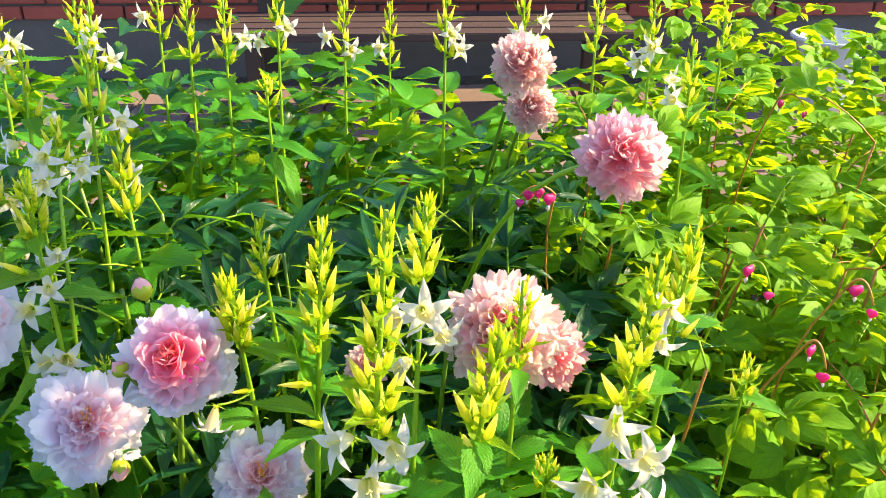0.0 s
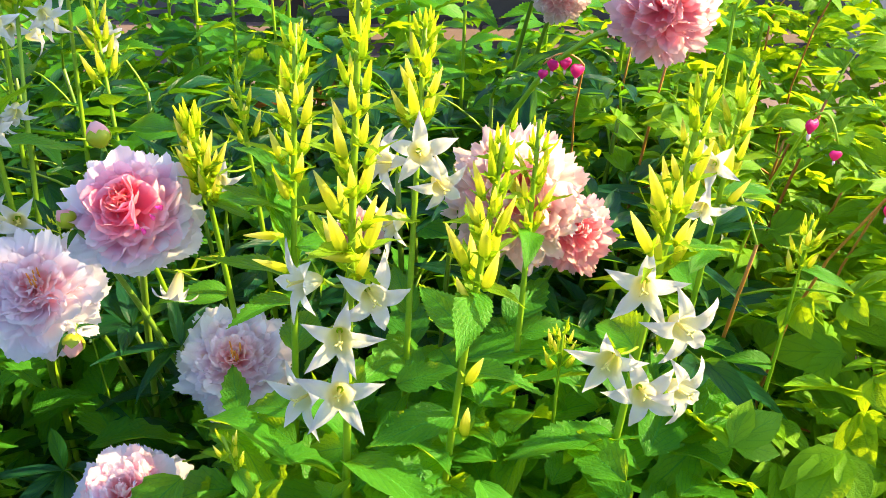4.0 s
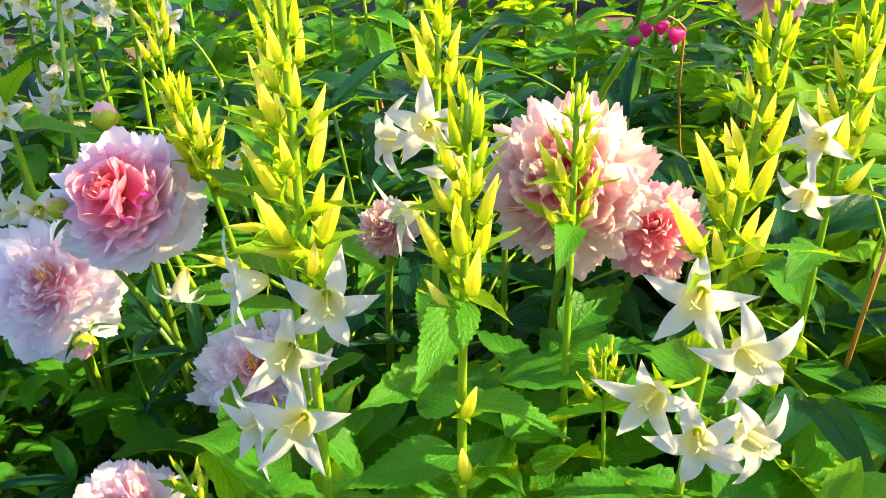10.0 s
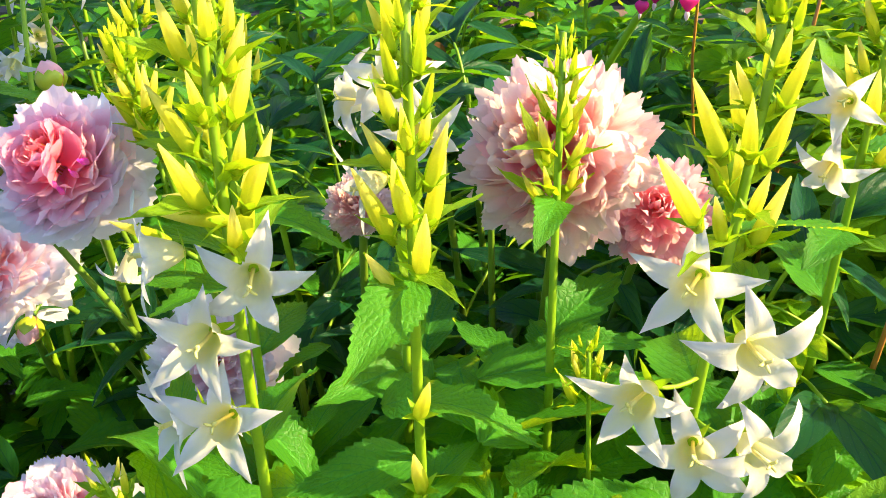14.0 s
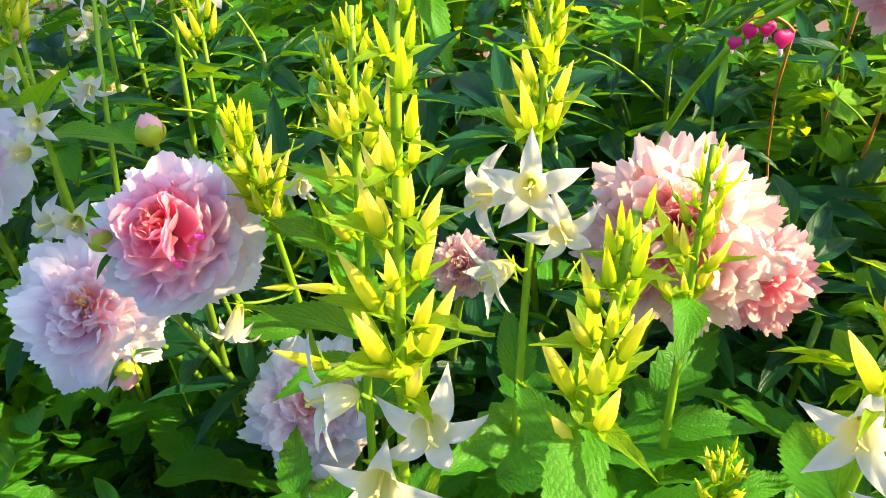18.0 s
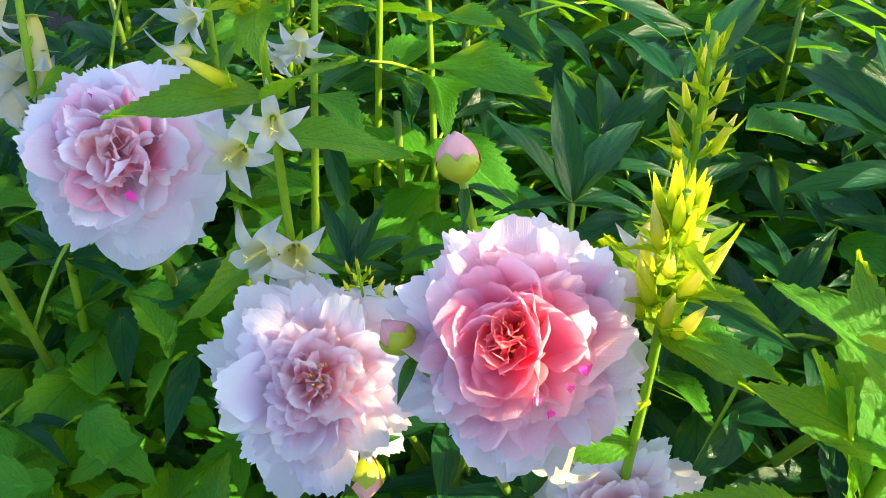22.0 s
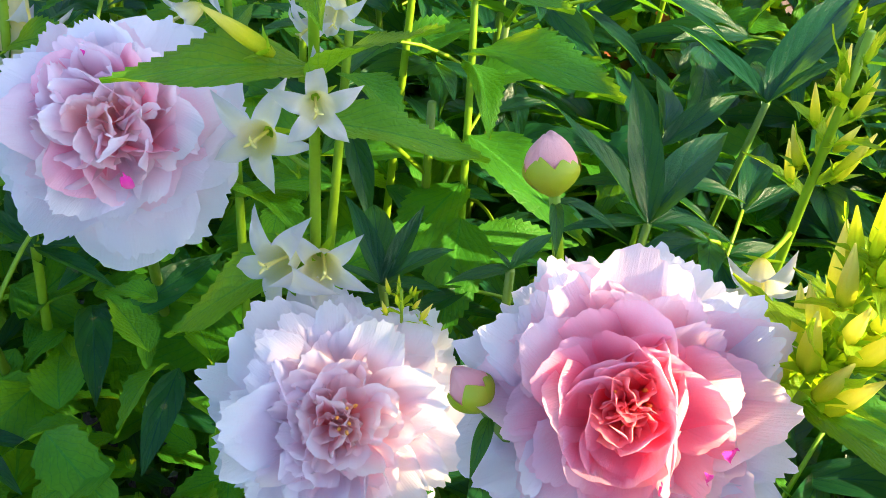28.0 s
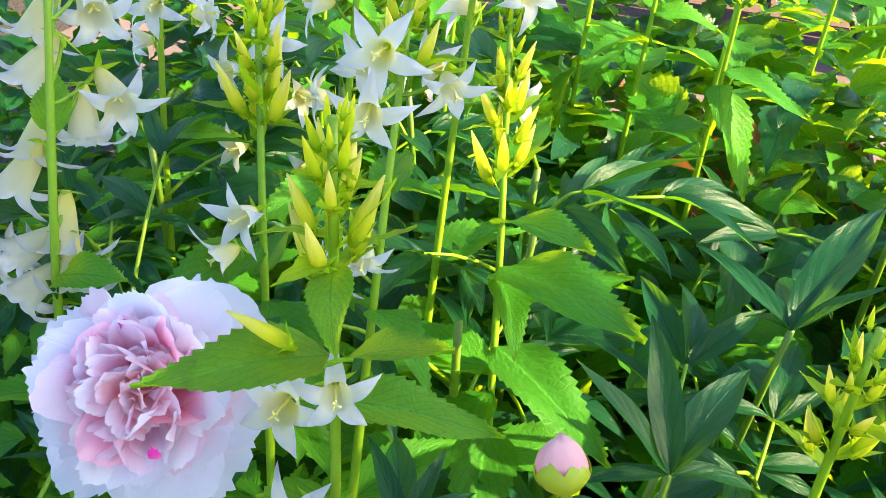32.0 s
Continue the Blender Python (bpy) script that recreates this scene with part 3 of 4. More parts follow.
def peony(centre, facing, radius, rings, seed, label, foot=None, stamens=0, magenta=0, squash=1.0, wild=2, via=None, stem_mat=None):
    """A double peony flower on its stem: every petal is a part."""
    rng = random.Random(seed)
    centre, facing = Vector(centre), Vector(facing).normalized()
    head = centre - facing * radius * 0.28
    KEPT_CLEAR.extend(((centre, radius / 0.07), (centre + facing * 0.07 + Vector((0, -0.02, 0.02)), radius / 0.08)))
    foot = Vector(foot) if foot else Vector((centre.x - 0.12 + rng.uniform(-0.04, 0.04), centre.y + 0.16 + rng.uniform(0, 0.1), 0.0))
    top = thing("peony_flower", foot, label, "flower", "peony flowers")
    end = head - foot - facing * 0.012
    pts = arc((0, 0, 0), Vector(via) - foot if via else end - facing * 0.07 + Vector((-0.05, 0.03, -0.14)), end, 14)
    part("stem", stem_mesh("stem", pts, 0.0048, 0.0038, stem_mat or PEONY_STEM, 8), top)
    base = Matrix.Translation(head - foot) @ turn_to(facing)
    part("calyx", PEONY_SEPALS, top, base @ Matrix.Translation((0, 0, -0.008)) @ Matrix.Scale(radius * 0.5, 4))
    for kind, n, rise, length, start, off in rings:
        spin = rng.random() * 6
        for i in range(n):
            az = spin + 2 * math.pi * (i + rng.uniform(-0.25, 0.25)) / n
            el = radians(rise + rng.uniform(-9 - wild, 8 + wild))
            s = radius * length * rng.uniform(0.82, 1.07)
            shift = (radius * rng.uniform(-0.012, 0.012) * wild, radius * (off - rng.uniform(0, 0.012) * wild), radius * (start + rng.uniform(-0.004, 0.008) * wild))
            m = Matrix.Rotation(az, 4, "Z") @ Matrix.Translation(shift) @ Matrix.Rotation(el, 4, "X") @ Matrix.Rotation(rng.uniform(-1, 1) * (0.14 + 0.05 * wild if start > 0.07 else 0.18), 4, "Y")
            part("petal", rng.choice(PETALS[kind]), top, base @ m @ Matrix.Diagonal((s, s, s * squash, 1)))
    for i in range(magenta):
        az, el, s = rng.random() * 6.28, radians(rng.uniform(30, 70)), radius * rng.uniform(0.16, 0.24)
        m = Matrix.Rotation(az, 4, "Z") @ Matrix.Translation((0, radius * rng.uniform(0.40, 0.56), radius * 0.52)) @ Matrix.Rotation(el, 4, "X")
        part("petal", PETALS["magenta"][i % 4], top, base @ m @ Matrix.Scale(s, 4), "curled magenta-edged petal")
    for i in range(stamens):
        a, rr = rng.random() * 6.28, radius * rng.uniform(0.02, 0.12)
        p0 = Vector((rr * math.cos(a), rr * math.sin(a), radius * 0.2))
        p1 = p0 * 1.3 + Vector((0, 0, radius * rng.uniform(0.40, 0.50)))
        v, f = tube(bend(p0, p1, (0, 0, 0), 4), [0.0006, 0.0006, 0.0011, 0.0007], 5)
        part("stamen", mesh("stamen", v, f, STAMEN), top, base)
    return top


def peony_bud(at, facing, size, foot, label, seed, stem_mat=None):
    """A round peony bud: pink petals closed under green sepals, on a bent stem with two narrow bracts."""
    rng = random.Random(seed)
    at, foot, facing = Vector(at), Vector(foot), Vector(facing).normalized()
    top = thing("peony_bud", foot, label, "flower bud", "peony buds")
    base = at - facing * size * 0.5
    part("stem", stem_mesh("stem", arc((0, 0, 0), base - foot - facing * 0.10, base - foot, 14), 0.004, 0.0026, stem_mat or PEONY_STEM, 8), top)
    m = place(turn_to(facing, spin=rng.random() * 6), base - foot, size)
    part("bud", BUD_BALL, top, m)
    for i in range(5):
        a = 2 * math.pi * i / 5 + rng.uniform(-0.2, 0.2)
        part("sepal", SEPAL_CUP, top, m @ Matrix.Rotation(a, 4, "Z") @ Matrix.Diagonal((1, 1, rng.uniform(0.90, 1.12), 1)))
    for i in range(3):
        a = 2.1 * i + rng.random()
        part("bract", rng.choice(PEONY_LEAFLETS), top, place(leaf_turn((math.cos(a), math.sin(a), 0.1)), base - foot - facing * 0.004, size * rng.uniform(0.9, 1.7)))
    return top


def flower_on(top, foot, at, facing, size, shapes, rng, joint):
    """An open bellflower whose mouth is at a place, on its own short stalk from the joint."""
    at, facing = Vector(at) - foot, Vector(facing).normalized()
    shape = rng.choice(shapes)
    size *= 0.76
    depth = 0.34 if shapes is OPEN else 0.66
    base = at - facing * size * depth
    fl = part("flower", shape, top, place(turn_to(facing, spin=rng.random() * 6), base, size))
    part("calyx", CALYX_MESH, fl)
    part("style", STYLE_MESH, fl)
    part("flower_stalk", stem_mesh("flower_stalk", bend(joint, base, (0, 0, -0.004), 5), 0.0016, 0.0014, STEM, 5), top)


def bud_on(top, at, direction, size, rng, green):
    b = part("bud", GREEN_BUD_MESH if green else BUD_MESH, top, place(turn_to(direction, spin=rng.random() * 6), at, size))
    part("calyx", BUD_CALYX, b)


def bellflower(tip, low, label, spike=0.2, buds=16, flowers=(), bells=(), leaves=9, leaf=0.11, seed=1, fat=1.0, leaf_at=(), bud_at=(), bud_size=0.037, thick=0.0048, dense=1.5, leaf_to=()):
    """A tall white bellflower: a stem through low and tip, a spike of buds, open flowers at given places and toothed leaves."""
    rng = random.Random(seed)
    tip, low = Vector(tip), Vector(low)
    run = (low - tip) / max(tip.z - low.z, 0.02)
    foot = tip + run * 0.75 * tip.z
    foot.z = 0
    top = thing("bellflower", foot, label, "flower", "white bellflowers")
    ctrl = [foot, foot.lerp(low, 0.5) + (low - foot).cross(Vector((0.3, 0.2, 0))) * 0.03, low, tip]
    pts, cuts = [], [0.0, low.z * 0.5, low.z, tip.z]
    n = 22
    for i in range(n):
        z = tip.z * i / (n - 1)
        k = 0 if z < cuts[1] else 1 if z < cuts[2] else 2
        q = (z - cuts[k]) / max(cuts[k + 1] - cuts[k], 1e-4)
        p = ctrl[k].lerp(ctrl[k + 1], min(q, 1))
        pts.append(Vector((p.x, p.y, z)))
    for _ in range(2):
        pts = [pts[0]] + [(pts[i - 1] + pts[i] * 2 + pts[i + 1]) / 4 for i in range(1, n - 1)] + [pts[-1]]

    def on_stem(z):
        q = max(0.0, min(1.0, z / tip.z)) * (n - 1)
        i = min(int(q), n - 2)
        return pts[i].lerp(pts[i + 1], q - i) - foot

    radii = [thick * (1 - 0.55 * (i / (n - 1)) ** 1.5) for i in range(n)]
    v, f = tube([p - foot for p in pts], radii, 9)
    part("stem", mesh("stem", v, f, STEM), top)
    buds = int(buds * dense)
    for i in range(buds):
        q = (i + 0.5) / buds
        z = tip.z - spike * (0.04 + 0.96 * q ** 1.35) + rng.uniform(-0.004, 0.004)
        az = i * 2.4 + rng.uniform(-0.3, 0.3)
        out = radians(5 + 17 * q ** 0.7 + rng.uniform(-6, 8))
        d = Vector((math.sin(out) * math.cos(az), math.sin(out) * math.sin(az), math.cos(out)))
        s = bud_size * (0.40 + 0.80 * q) * rng.uniform(0.78, 1.2) * fat
        at = on_stem(z) + Vector((math.cos(az), math.sin(az), 0)) * (0.004 + 0.006 * q)
        bud_on(top, at, d, s, rng, q < 0.42)
        if q > 0.15:
            part("bract", rng.choice(BRACTS), top, place(leaf_turn((math.cos(az), math.sin(az), 0.9), 0, rng.uniform(-0.4, 0.4)), on_stem(z - 0.004), (0.018 + 0.040 * q) * bud_size / 0.042 * rng.uniform(0.75, 1.3)))
    for at, facing, size in flowers:
        flower_on(top, foot, at, facing, size, OPEN, rng, on_stem(at[2] - 0.012))
    for at, facing, size in bells:
        flower_on(top, foot, at, facing, size, BELL, rng, on_stem(at[2] + 0.02))
    z1 = tip.z - spike * 0.9
    for i in range(leaves):
        q = i / max(leaves - 1, 1)
        z = 0.12 + (z1 - 0.12) * q
        az = i * 2.4 + seed
        el = rng.uniform(0.1, 0.6)
        s = leaf * (1.15 - 0.55 * q) * rng.uniform(0.85, 1.2)
        reach = foot + on_stem(z) + Vector((math.cos(az), math.sin(az), 0.1)) * s * 0.6
        if not clear(reach, 0.075) or any((reach - Vector(at)).length < 0.055 for at, *_ in flowers):
            continue
        part("leaf", rng.choice(BELL_LEAVES), top, place(leaf_turn((math.cos(az), math.sin(az), el), 0, rng.uniform(-0.4, 0.4)), on_stem(z), s))
    for at, d, s in bud_at:
        bud_on(top, Vector(at) - foot - Vector(d).normalized() * s * 0.5, d, s, rng, False)
    for z, end in leaf_to:
        d = Vector(end) - foot - on_stem(z)
        part("leaf", BELL_LEAVES[2], top, place(leaf_turn(d, 0.1, rng.uniform(-0.2, 0.2)), on_stem(z), d.length * 1.03))
    for z, az, el, s in leaf_at:
        a = radians(az)
        part("leaf", BELL_LEAVES[2], top, place(leaf_turn((math.cos(a), math.sin(a), el), 0, rng.uniform(-0.2, 0.2)), on_stem(z), s))
    return top


def peony_shoot(foot, crown, label, seed, leaves=5, size=0.10, stem_mat=None, reach=0.16):
    """A leafy peony shoot: a stem and leaves, each a stalk with three to nine long leaflets."""
    rng = random.Random(seed)
    foot, crown = Vector(foot), Vector(crown)
    top = thing("peony_shoot", foot, label, "plant", "peony leaves")
    pts = bend((0, 0, 0), crown - foot, ((crown - foot).cross(Vector((0, 0, 1)))) * 0.05, 10)
    part("stem", stem_mesh("stem", pts, 0.0055, 0.0035, stem_mat or PEONY_STEM, 7), top)
    for i in range(leaves):
        q = 0.45 + 0.55 * (i + 1) / leaves
        at = pts[min(9, int(q * 9))]
        az = i * 2.4 + seed * 1.3 + rng.uniform(-0.3, 0.3)
        el = rng.uniform(0.25, 0.9) if q < 0.95 else 1.3
        way = Vector((math.cos(az), math.sin(az), el)).normalized()
        far = at + way * reach * rng.uniform(0.6, 1.0) * (0.55 if q > 0.95 else 1)
        if not clear(foot + far, 0.10):
            continue
        stalk = part("leaf_stalk", stem_mesh("leaf_stalk", bend(at, far, (0, 0, 0.012), 5), 0.0022, 0.0016, STEM, 5), top)
        flat = Vector((way.x, way.y, way.z * 0.35)).normalized()
        side = flat.cross(Vector((0, 0, 1))).normalized()
        for k, (b, turn, sc) in enumerate(((1.0, 0.0, 1.0), (0.97, 0.55, 0.86), (0.97, -0.55, 0.86), (0.62, 1.05, 0.82), (0.62, -1.05, 0.82), (0.6, 1.5, 0.66), (0.6, -1.5, 0.66))):
            d = (flat * math.cos(turn) + side * math.sin(turn) + Vector((0, 0, rng.uniform(-0.15, 0.35)))).normalized()
            part("leaflet", rng.choice(PEONY_LEAFLETS), stalk, place(leaf_turn(d, 0, rng.uniform(-0.5, 0.5)), at.lerp(far, b), size * sc * rng.uniform(0.85, 1.15)))
    return top


def peony_spray(foot, joint, tips, label, seed):
    """A peony shoot whose top leaf spreads from one joint to the given leaf tips."""
    rng = random.Random(seed)
    foot, joint = Vector(foot), Vector(joint)
    top = thing("peony_shoot", foot, label, "plant", "peony leaves")
    stalk = part("stem", stem_mesh("stem", bend((0, 0, 0), joint - foot, (0, 0.02, 0), 8), 0.004, 0.0026, PEONY_STEM, 7), top)
    for i, tip in enumerate(tips):
        d = Vector(tip) - joint
        part("leaflet", PEONY_LEAFLETS[i % 4], stalk, place(leaf_turn(d, 0.12, rng.uniform(-0.25, 0.25)), joint - foot, d.length * 1.06))
    return top


def heart_flower_mesh():
    """A heart-shaped hanging flower, 1 high, point down, joined from two cheeks."""
    verts, uvs, rows, cols = [], [], 12, 14
    for i in range(rows):
        t = i / (rows - 1)
        w = 0.50 * math.sin(math.pi * (0.10 + 0.86 * t)) ** 0.8 * (1.25 - 0.85 * t)
        for j in range(cols):
            a = 2 * math.pi * j / cols
            dip = 0.16 * (1 - t) ** 2 * (1 - abs(math.cos(a)))
            verts.append((w * math.cos(a), 0.42 * w * math.sin(a), -t * 0.85 - dip + 0.1))
    f = grid_faces(rows, cols, True) + [tuple(range(cols))[::-1], tuple(range((rows - 1) * cols, rows * cols))]
    return mesh("flower", verts, f, PINK_HEART)


def drop_mesh():
    verts, rows, cols = [], 6, 8
    for i in range(rows):
        t = i / (rows - 1)
        w = 0.11 * math.sin(math.pi * (0.25 + 0.70 * t))
        verts += [(w * math.cos(2 * math.pi * j / cols), w * math.sin(2 * math.pi * j / cols), -0.70 - 0.38 * t) for j in range(cols)]
    f = grid_faces(rows, cols, True) + [tuple(range(cols))[::-1], tuple(range((rows - 1) * cols, rows * cols))]
    return mesh("drop", verts, f, HEART_TIP)


HEART_FLOWER, HEART_DROP = heart_flower_mesh(), drop_mesh()


def heart_spray(foot, joint, end, hearts, label, seed, size=0.022):
    """An arching bleeding-heart spray with a row of hanging hearts."""
    rng = random.Random(seed)
    foot, joint, end = Vector(foot), Vector(joint), Vector(end)
    top = thing("bleeding_heart_spray", foot, label, "flower", "bleeding heart sprays")
    pts = bend((0, 0, 0), joint - foot, (joint - foot).cross(Vector((0.2, 0.2, 0))) * 0.3 + Vector((0, 0, 0.06)), 8) + bend(joint - foot, end - foot, (0, 0, 0.015), 8)[1:]
    part("stem", stem_mesh("stem", pts, 0.002, 0.0011, RED_STEM if seed % 3 else STEM, 6), top)
    for i in range(hearts):
        q = i / max(hearts - 1, 1)
        at = pts[min(len(pts) - 1, 8 + int(q * 6))] + Vector((rng.uniform(-0.003, 0.003), rng.uniform(-0.003, 0.003), -0.008))
        s = size * (1.1 - 0.25 * q) * rng.uniform(0.9, 1.1)
        h = part("flower", HEART_FLOWER, top, Matrix.Translation(at) @ Matrix.Rotation(rng.uniform(-0.8, 0.8), 4, "Z") @ Matrix.Rotation(rng.uniform(-0.2, 0.2), 4, "Y") @ Matrix.Scale(s, 4))
        part("drop", HEART_DROP, h)
    return top


def heart_shoot(foot, crown, label, seed, leaves=5, size=0.055, reach=0.13):
    """A bleeding-heart shoot: reddish stem, leaves of lobed leaflets."""
    rng = random.Random(seed)
    foot, crown = Vector(foot), Vector(crown)
    top = thing("bleeding_heart_shoot", foot, label, "plant", "bleeding heart leaves")
    pts = bend((0, 0, 0), crown - foot, (crown - foot).cross(Vector((0, 0, 1))) * 0.08 + Vector((0, 0, 0.03)), 10)
    part("stem", stem_mesh("stem", pts, 0.0036, 0.0018, RED_STEM, 6), top)
    for i in range(leaves):
        q = 0.4 + 0.6 * (i + 1) / leaves
        at = pts[min(9, int(q * 9))]
        az = i * 2.4 + seed * 0.9
        way = Vector((math.cos(az), math.sin(az), rng.uniform(0.2, 0.8))).normalized()
        far = at + way * reach * rng.uniform(0.6, 1.1)
        stalk = part("leaf_stalk", stem_mesh("leaf_stalk", bend(at, far, (0, 0, 0.01), 5), 0.0016, 0.001, RED_STEM if rng.random() < 0.5 else STEM, 5), top)
        flat = Vector((way.x, way.y, way.z * 0.3)).normalized()
        side = flat.cross(Vector((0, 0, 1))).normalized()
        for b, turn, sc in ((1.0, 0.0, 1.0), (0.92, 0.9, 0.8), (0.92, -0.9, 0.8), (0.55, 1.2, 0.85), (0.55, -1.2, 0.85)):
            d = (flat * math.cos(turn) + side * math.sin(turn) + Vector((0, 0, rng.uniform(-0.1, 0.7)))).normalized()
            part("leaflet", rng.choice(HEART_LEAFLETS), stalk, place(leaf_turn(d, 0, rng.uniform(-0.9, 0.9)), at.lerp(far, b), size * sc * rng.uniform(0.85, 1.2)))
    return top


def leaf_mass(name, label, mat, kinds, n, lo, hi, size, seed, tilt=0.5, keep=None, turn=0.7):
    """A mass of leaves that nobody could count, joined into one mesh."""
    rng = random.Random(seed)
    vs, fs, us, o = [], [], [], 0
    made = 0
    while made < n:
        at = Vector([rng.uniform(a, b) for a, b in zip(lo, hi)])
        made += 1
        if (keep and not keep(at)) or not clear(at, 0.10):
            continue
        v, f, t = rng.choice(kinds)
        az = rng.random() * 6.28
        m = place(leaf_turn((math.cos(az), math.sin(az), rng.uniform(-tilt * 0.4, tilt)), 0, rng.uniform(-turn, turn)), at, size * rng.uniform(0.6, 1.25))
        a = np.asarray(v) @ np.array(m.to_3x3()).T + np.array(m.translation)
        vs.append(a)
        fs.append(np.asarray(f) + o)
        us.append(np.asarray(t))
        o += len(a)
    me = mesh(name, np.concatenate(vs).tolist(), np.concatenate(fs).tolist(), mat, np.concatenate(us))
    return tagged(new(name, me), label, "leaves", kind="stuff")


# ---- ground, wall and bench ----
def ground():
    n, verts = 60, []
    for i in range(n):
        for j in range(n):
            x, y = ((2 * j / (n - 1) - 1) ** 3) * 60, ((2 * i / (n - 1) - 1) ** 3) * 60
            z = 0.03 * noise.noise((x * 3, y * 3, 0)) if abs(x) < 4 and abs(y) < 4 else 0
            verts.append((x, y, min(z, 0.0) - 0.002))
    return tagged(new("ground", mesh("ground", verts, grid_faces(n, n), SOIL)), "dark crumbly garden soil", "ground", kind="structure")


ground()


def block(lo, hi, mat, bevel=0.004):
    bm = bmesh.new()
    bmesh.ops.create_cube(bm, size=1)
    for v in bm.verts:
        v.co = Vector([a + (b - a) * (c + 0.5) for a, b, c in zip(lo, hi, v.co)])
    bmesh.ops.bevel(bm, geom=bm.edges[:], offset=bevel, segments=2, affect="EDGES")
    me = bpy.data.meshes.new("block")
    bm.to_mesh(me)
    bm.free()
    me.materials.append(mat)
    return me


def bench(at, turn):
    """A dark wooden garden bench with a slatted seat and back."""
    top = thing("garden_bench", at, "weathered dark reddish wooden bench before the brick wall", "bench")
    top.rotation_euler.z = turn
    for i in range(4):
        part("seat_slat", block((-0.9, -0.22 + i * 0.115, 0.42), (0.9, -0.12 + i * 0.115, 0.455), WOOD), top)
    for i in range(2):
        part("back_slat", block((-0.9, 0.26, 0.56 + i * 0.16), (0.9, 0.29, 0.68 + i * 0.16), WOOD), top)
    for x in (-0.75, 0.75):
        for y, h in ((-0.18, 0.42), (0.22, 0.86)):
            part("leg", block((x - 0.035, y - 0.03, 0), (x + 0.035, y + 0.03, h), DARK_WOOD), top)
        part("rail", block((x - 0.03, -0.15, 0.36), (x + 0.03, 0.19, 0.418), DARK_WOOD), top)
    return top


bench((0.15, 2.80, 0), 0.0)
wall = tagged(new("wall_north", block((-6, 3.50, 0), (6, 3.74, 1.45), MORTAR, 0.01)), "red brick house wall behind the bed", "wall", kind="structure")


def paving():
    """A sunlit path of worn pinkish slabs behind the bed."""
    top = thing("pavement", (0, 0, 0), "worn pinkish paving slabs between bed and wall", "pavement", kind="structure")
    part("bedding", block((-5, 1.45, -0.02), (5, 3.5, 0.012), SOIL, 0.002), top)
    rng = random.Random(3)
    slab = block((-0.145, -0.145, 0), (0.145, 0.145, 0.03), GRAVEL, 0.006)
    for i in range(14):
        for j in range(6):
            part("slab", slab, top, Matrix.Translation((-2.0 + 0.3 * i, 1.62 + 0.3 * j, 0.004 + rng.uniform(0, 0.004))) @ Matrix.Rotation(rng.uniform(-0.02, 0.02), 4, "Z"))


paving()


def bucket(at):
    """A pale plastic bucket with a rolled rim and a wire handle."""
    top = thing("bucket", at, "pale plastic bucket standing by the brick wall", "bucket")
    v, f = tube([(0, 0, 0.0), (0, 0, 0.02), (0, 0, 0.30), (0, 0, 0.32), (0, 0, 0.335)], [0.115, 0.125, 0.155, 0.165, 0.165], 28)
    part("body", mesh("body", v, f[:-1], BUCKET), top)
    ring = [(0.168 * math.cos(a), 0.168 * math.sin(a), 0.325) for a in np.linspace(0, 2 * math.pi, 29)]
    part("rim", stem_mesh("rim", ring, 0.008, 0.008, BUCKET, 7), top)
    bow = [(0.165 * math.cos(a), -0.10 * math.sin(a), 0.32 - 0.14 * math.sin(a)) for a in np.linspace(0, math.pi, 13)]
    part("handle", stem_mesh("handle", bow, 0.003, 0.003, DARK_WOOD, 6), top)


bucket((1.98, 2.90, 0.03))


def shade_tree(at, height, radius, seed, deep=0.40):
    """A slim tree out of view, added to shade the left end of the bed."""
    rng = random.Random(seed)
    top = thing("unseen_shade_tree", at, "unseen slim tree on a bare stem, added to shade the bed's left end", "tree")
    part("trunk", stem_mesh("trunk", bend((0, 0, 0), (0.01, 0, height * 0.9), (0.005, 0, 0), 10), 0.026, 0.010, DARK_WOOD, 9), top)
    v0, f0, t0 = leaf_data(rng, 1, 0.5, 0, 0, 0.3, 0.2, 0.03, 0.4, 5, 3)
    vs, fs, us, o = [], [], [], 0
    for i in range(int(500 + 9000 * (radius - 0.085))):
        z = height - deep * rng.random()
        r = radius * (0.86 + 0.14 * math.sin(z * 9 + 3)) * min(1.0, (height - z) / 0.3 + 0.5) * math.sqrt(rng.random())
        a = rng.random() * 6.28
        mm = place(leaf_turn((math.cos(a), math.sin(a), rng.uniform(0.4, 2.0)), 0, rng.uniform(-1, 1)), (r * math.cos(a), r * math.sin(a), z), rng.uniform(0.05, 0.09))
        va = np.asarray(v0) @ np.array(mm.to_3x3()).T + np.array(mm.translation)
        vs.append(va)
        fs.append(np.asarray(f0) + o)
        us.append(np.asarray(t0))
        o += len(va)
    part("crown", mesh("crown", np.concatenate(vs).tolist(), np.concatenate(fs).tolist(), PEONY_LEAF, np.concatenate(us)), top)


# both stand sunward, out of view, added only for the shade they cast
shade_tree((3.651, 0.572, 0), 3.627, 0.13, 9, 0.40)
shade_tree((3.627, 0.826, 0), 4.010, 0.24, 10, 0.55)


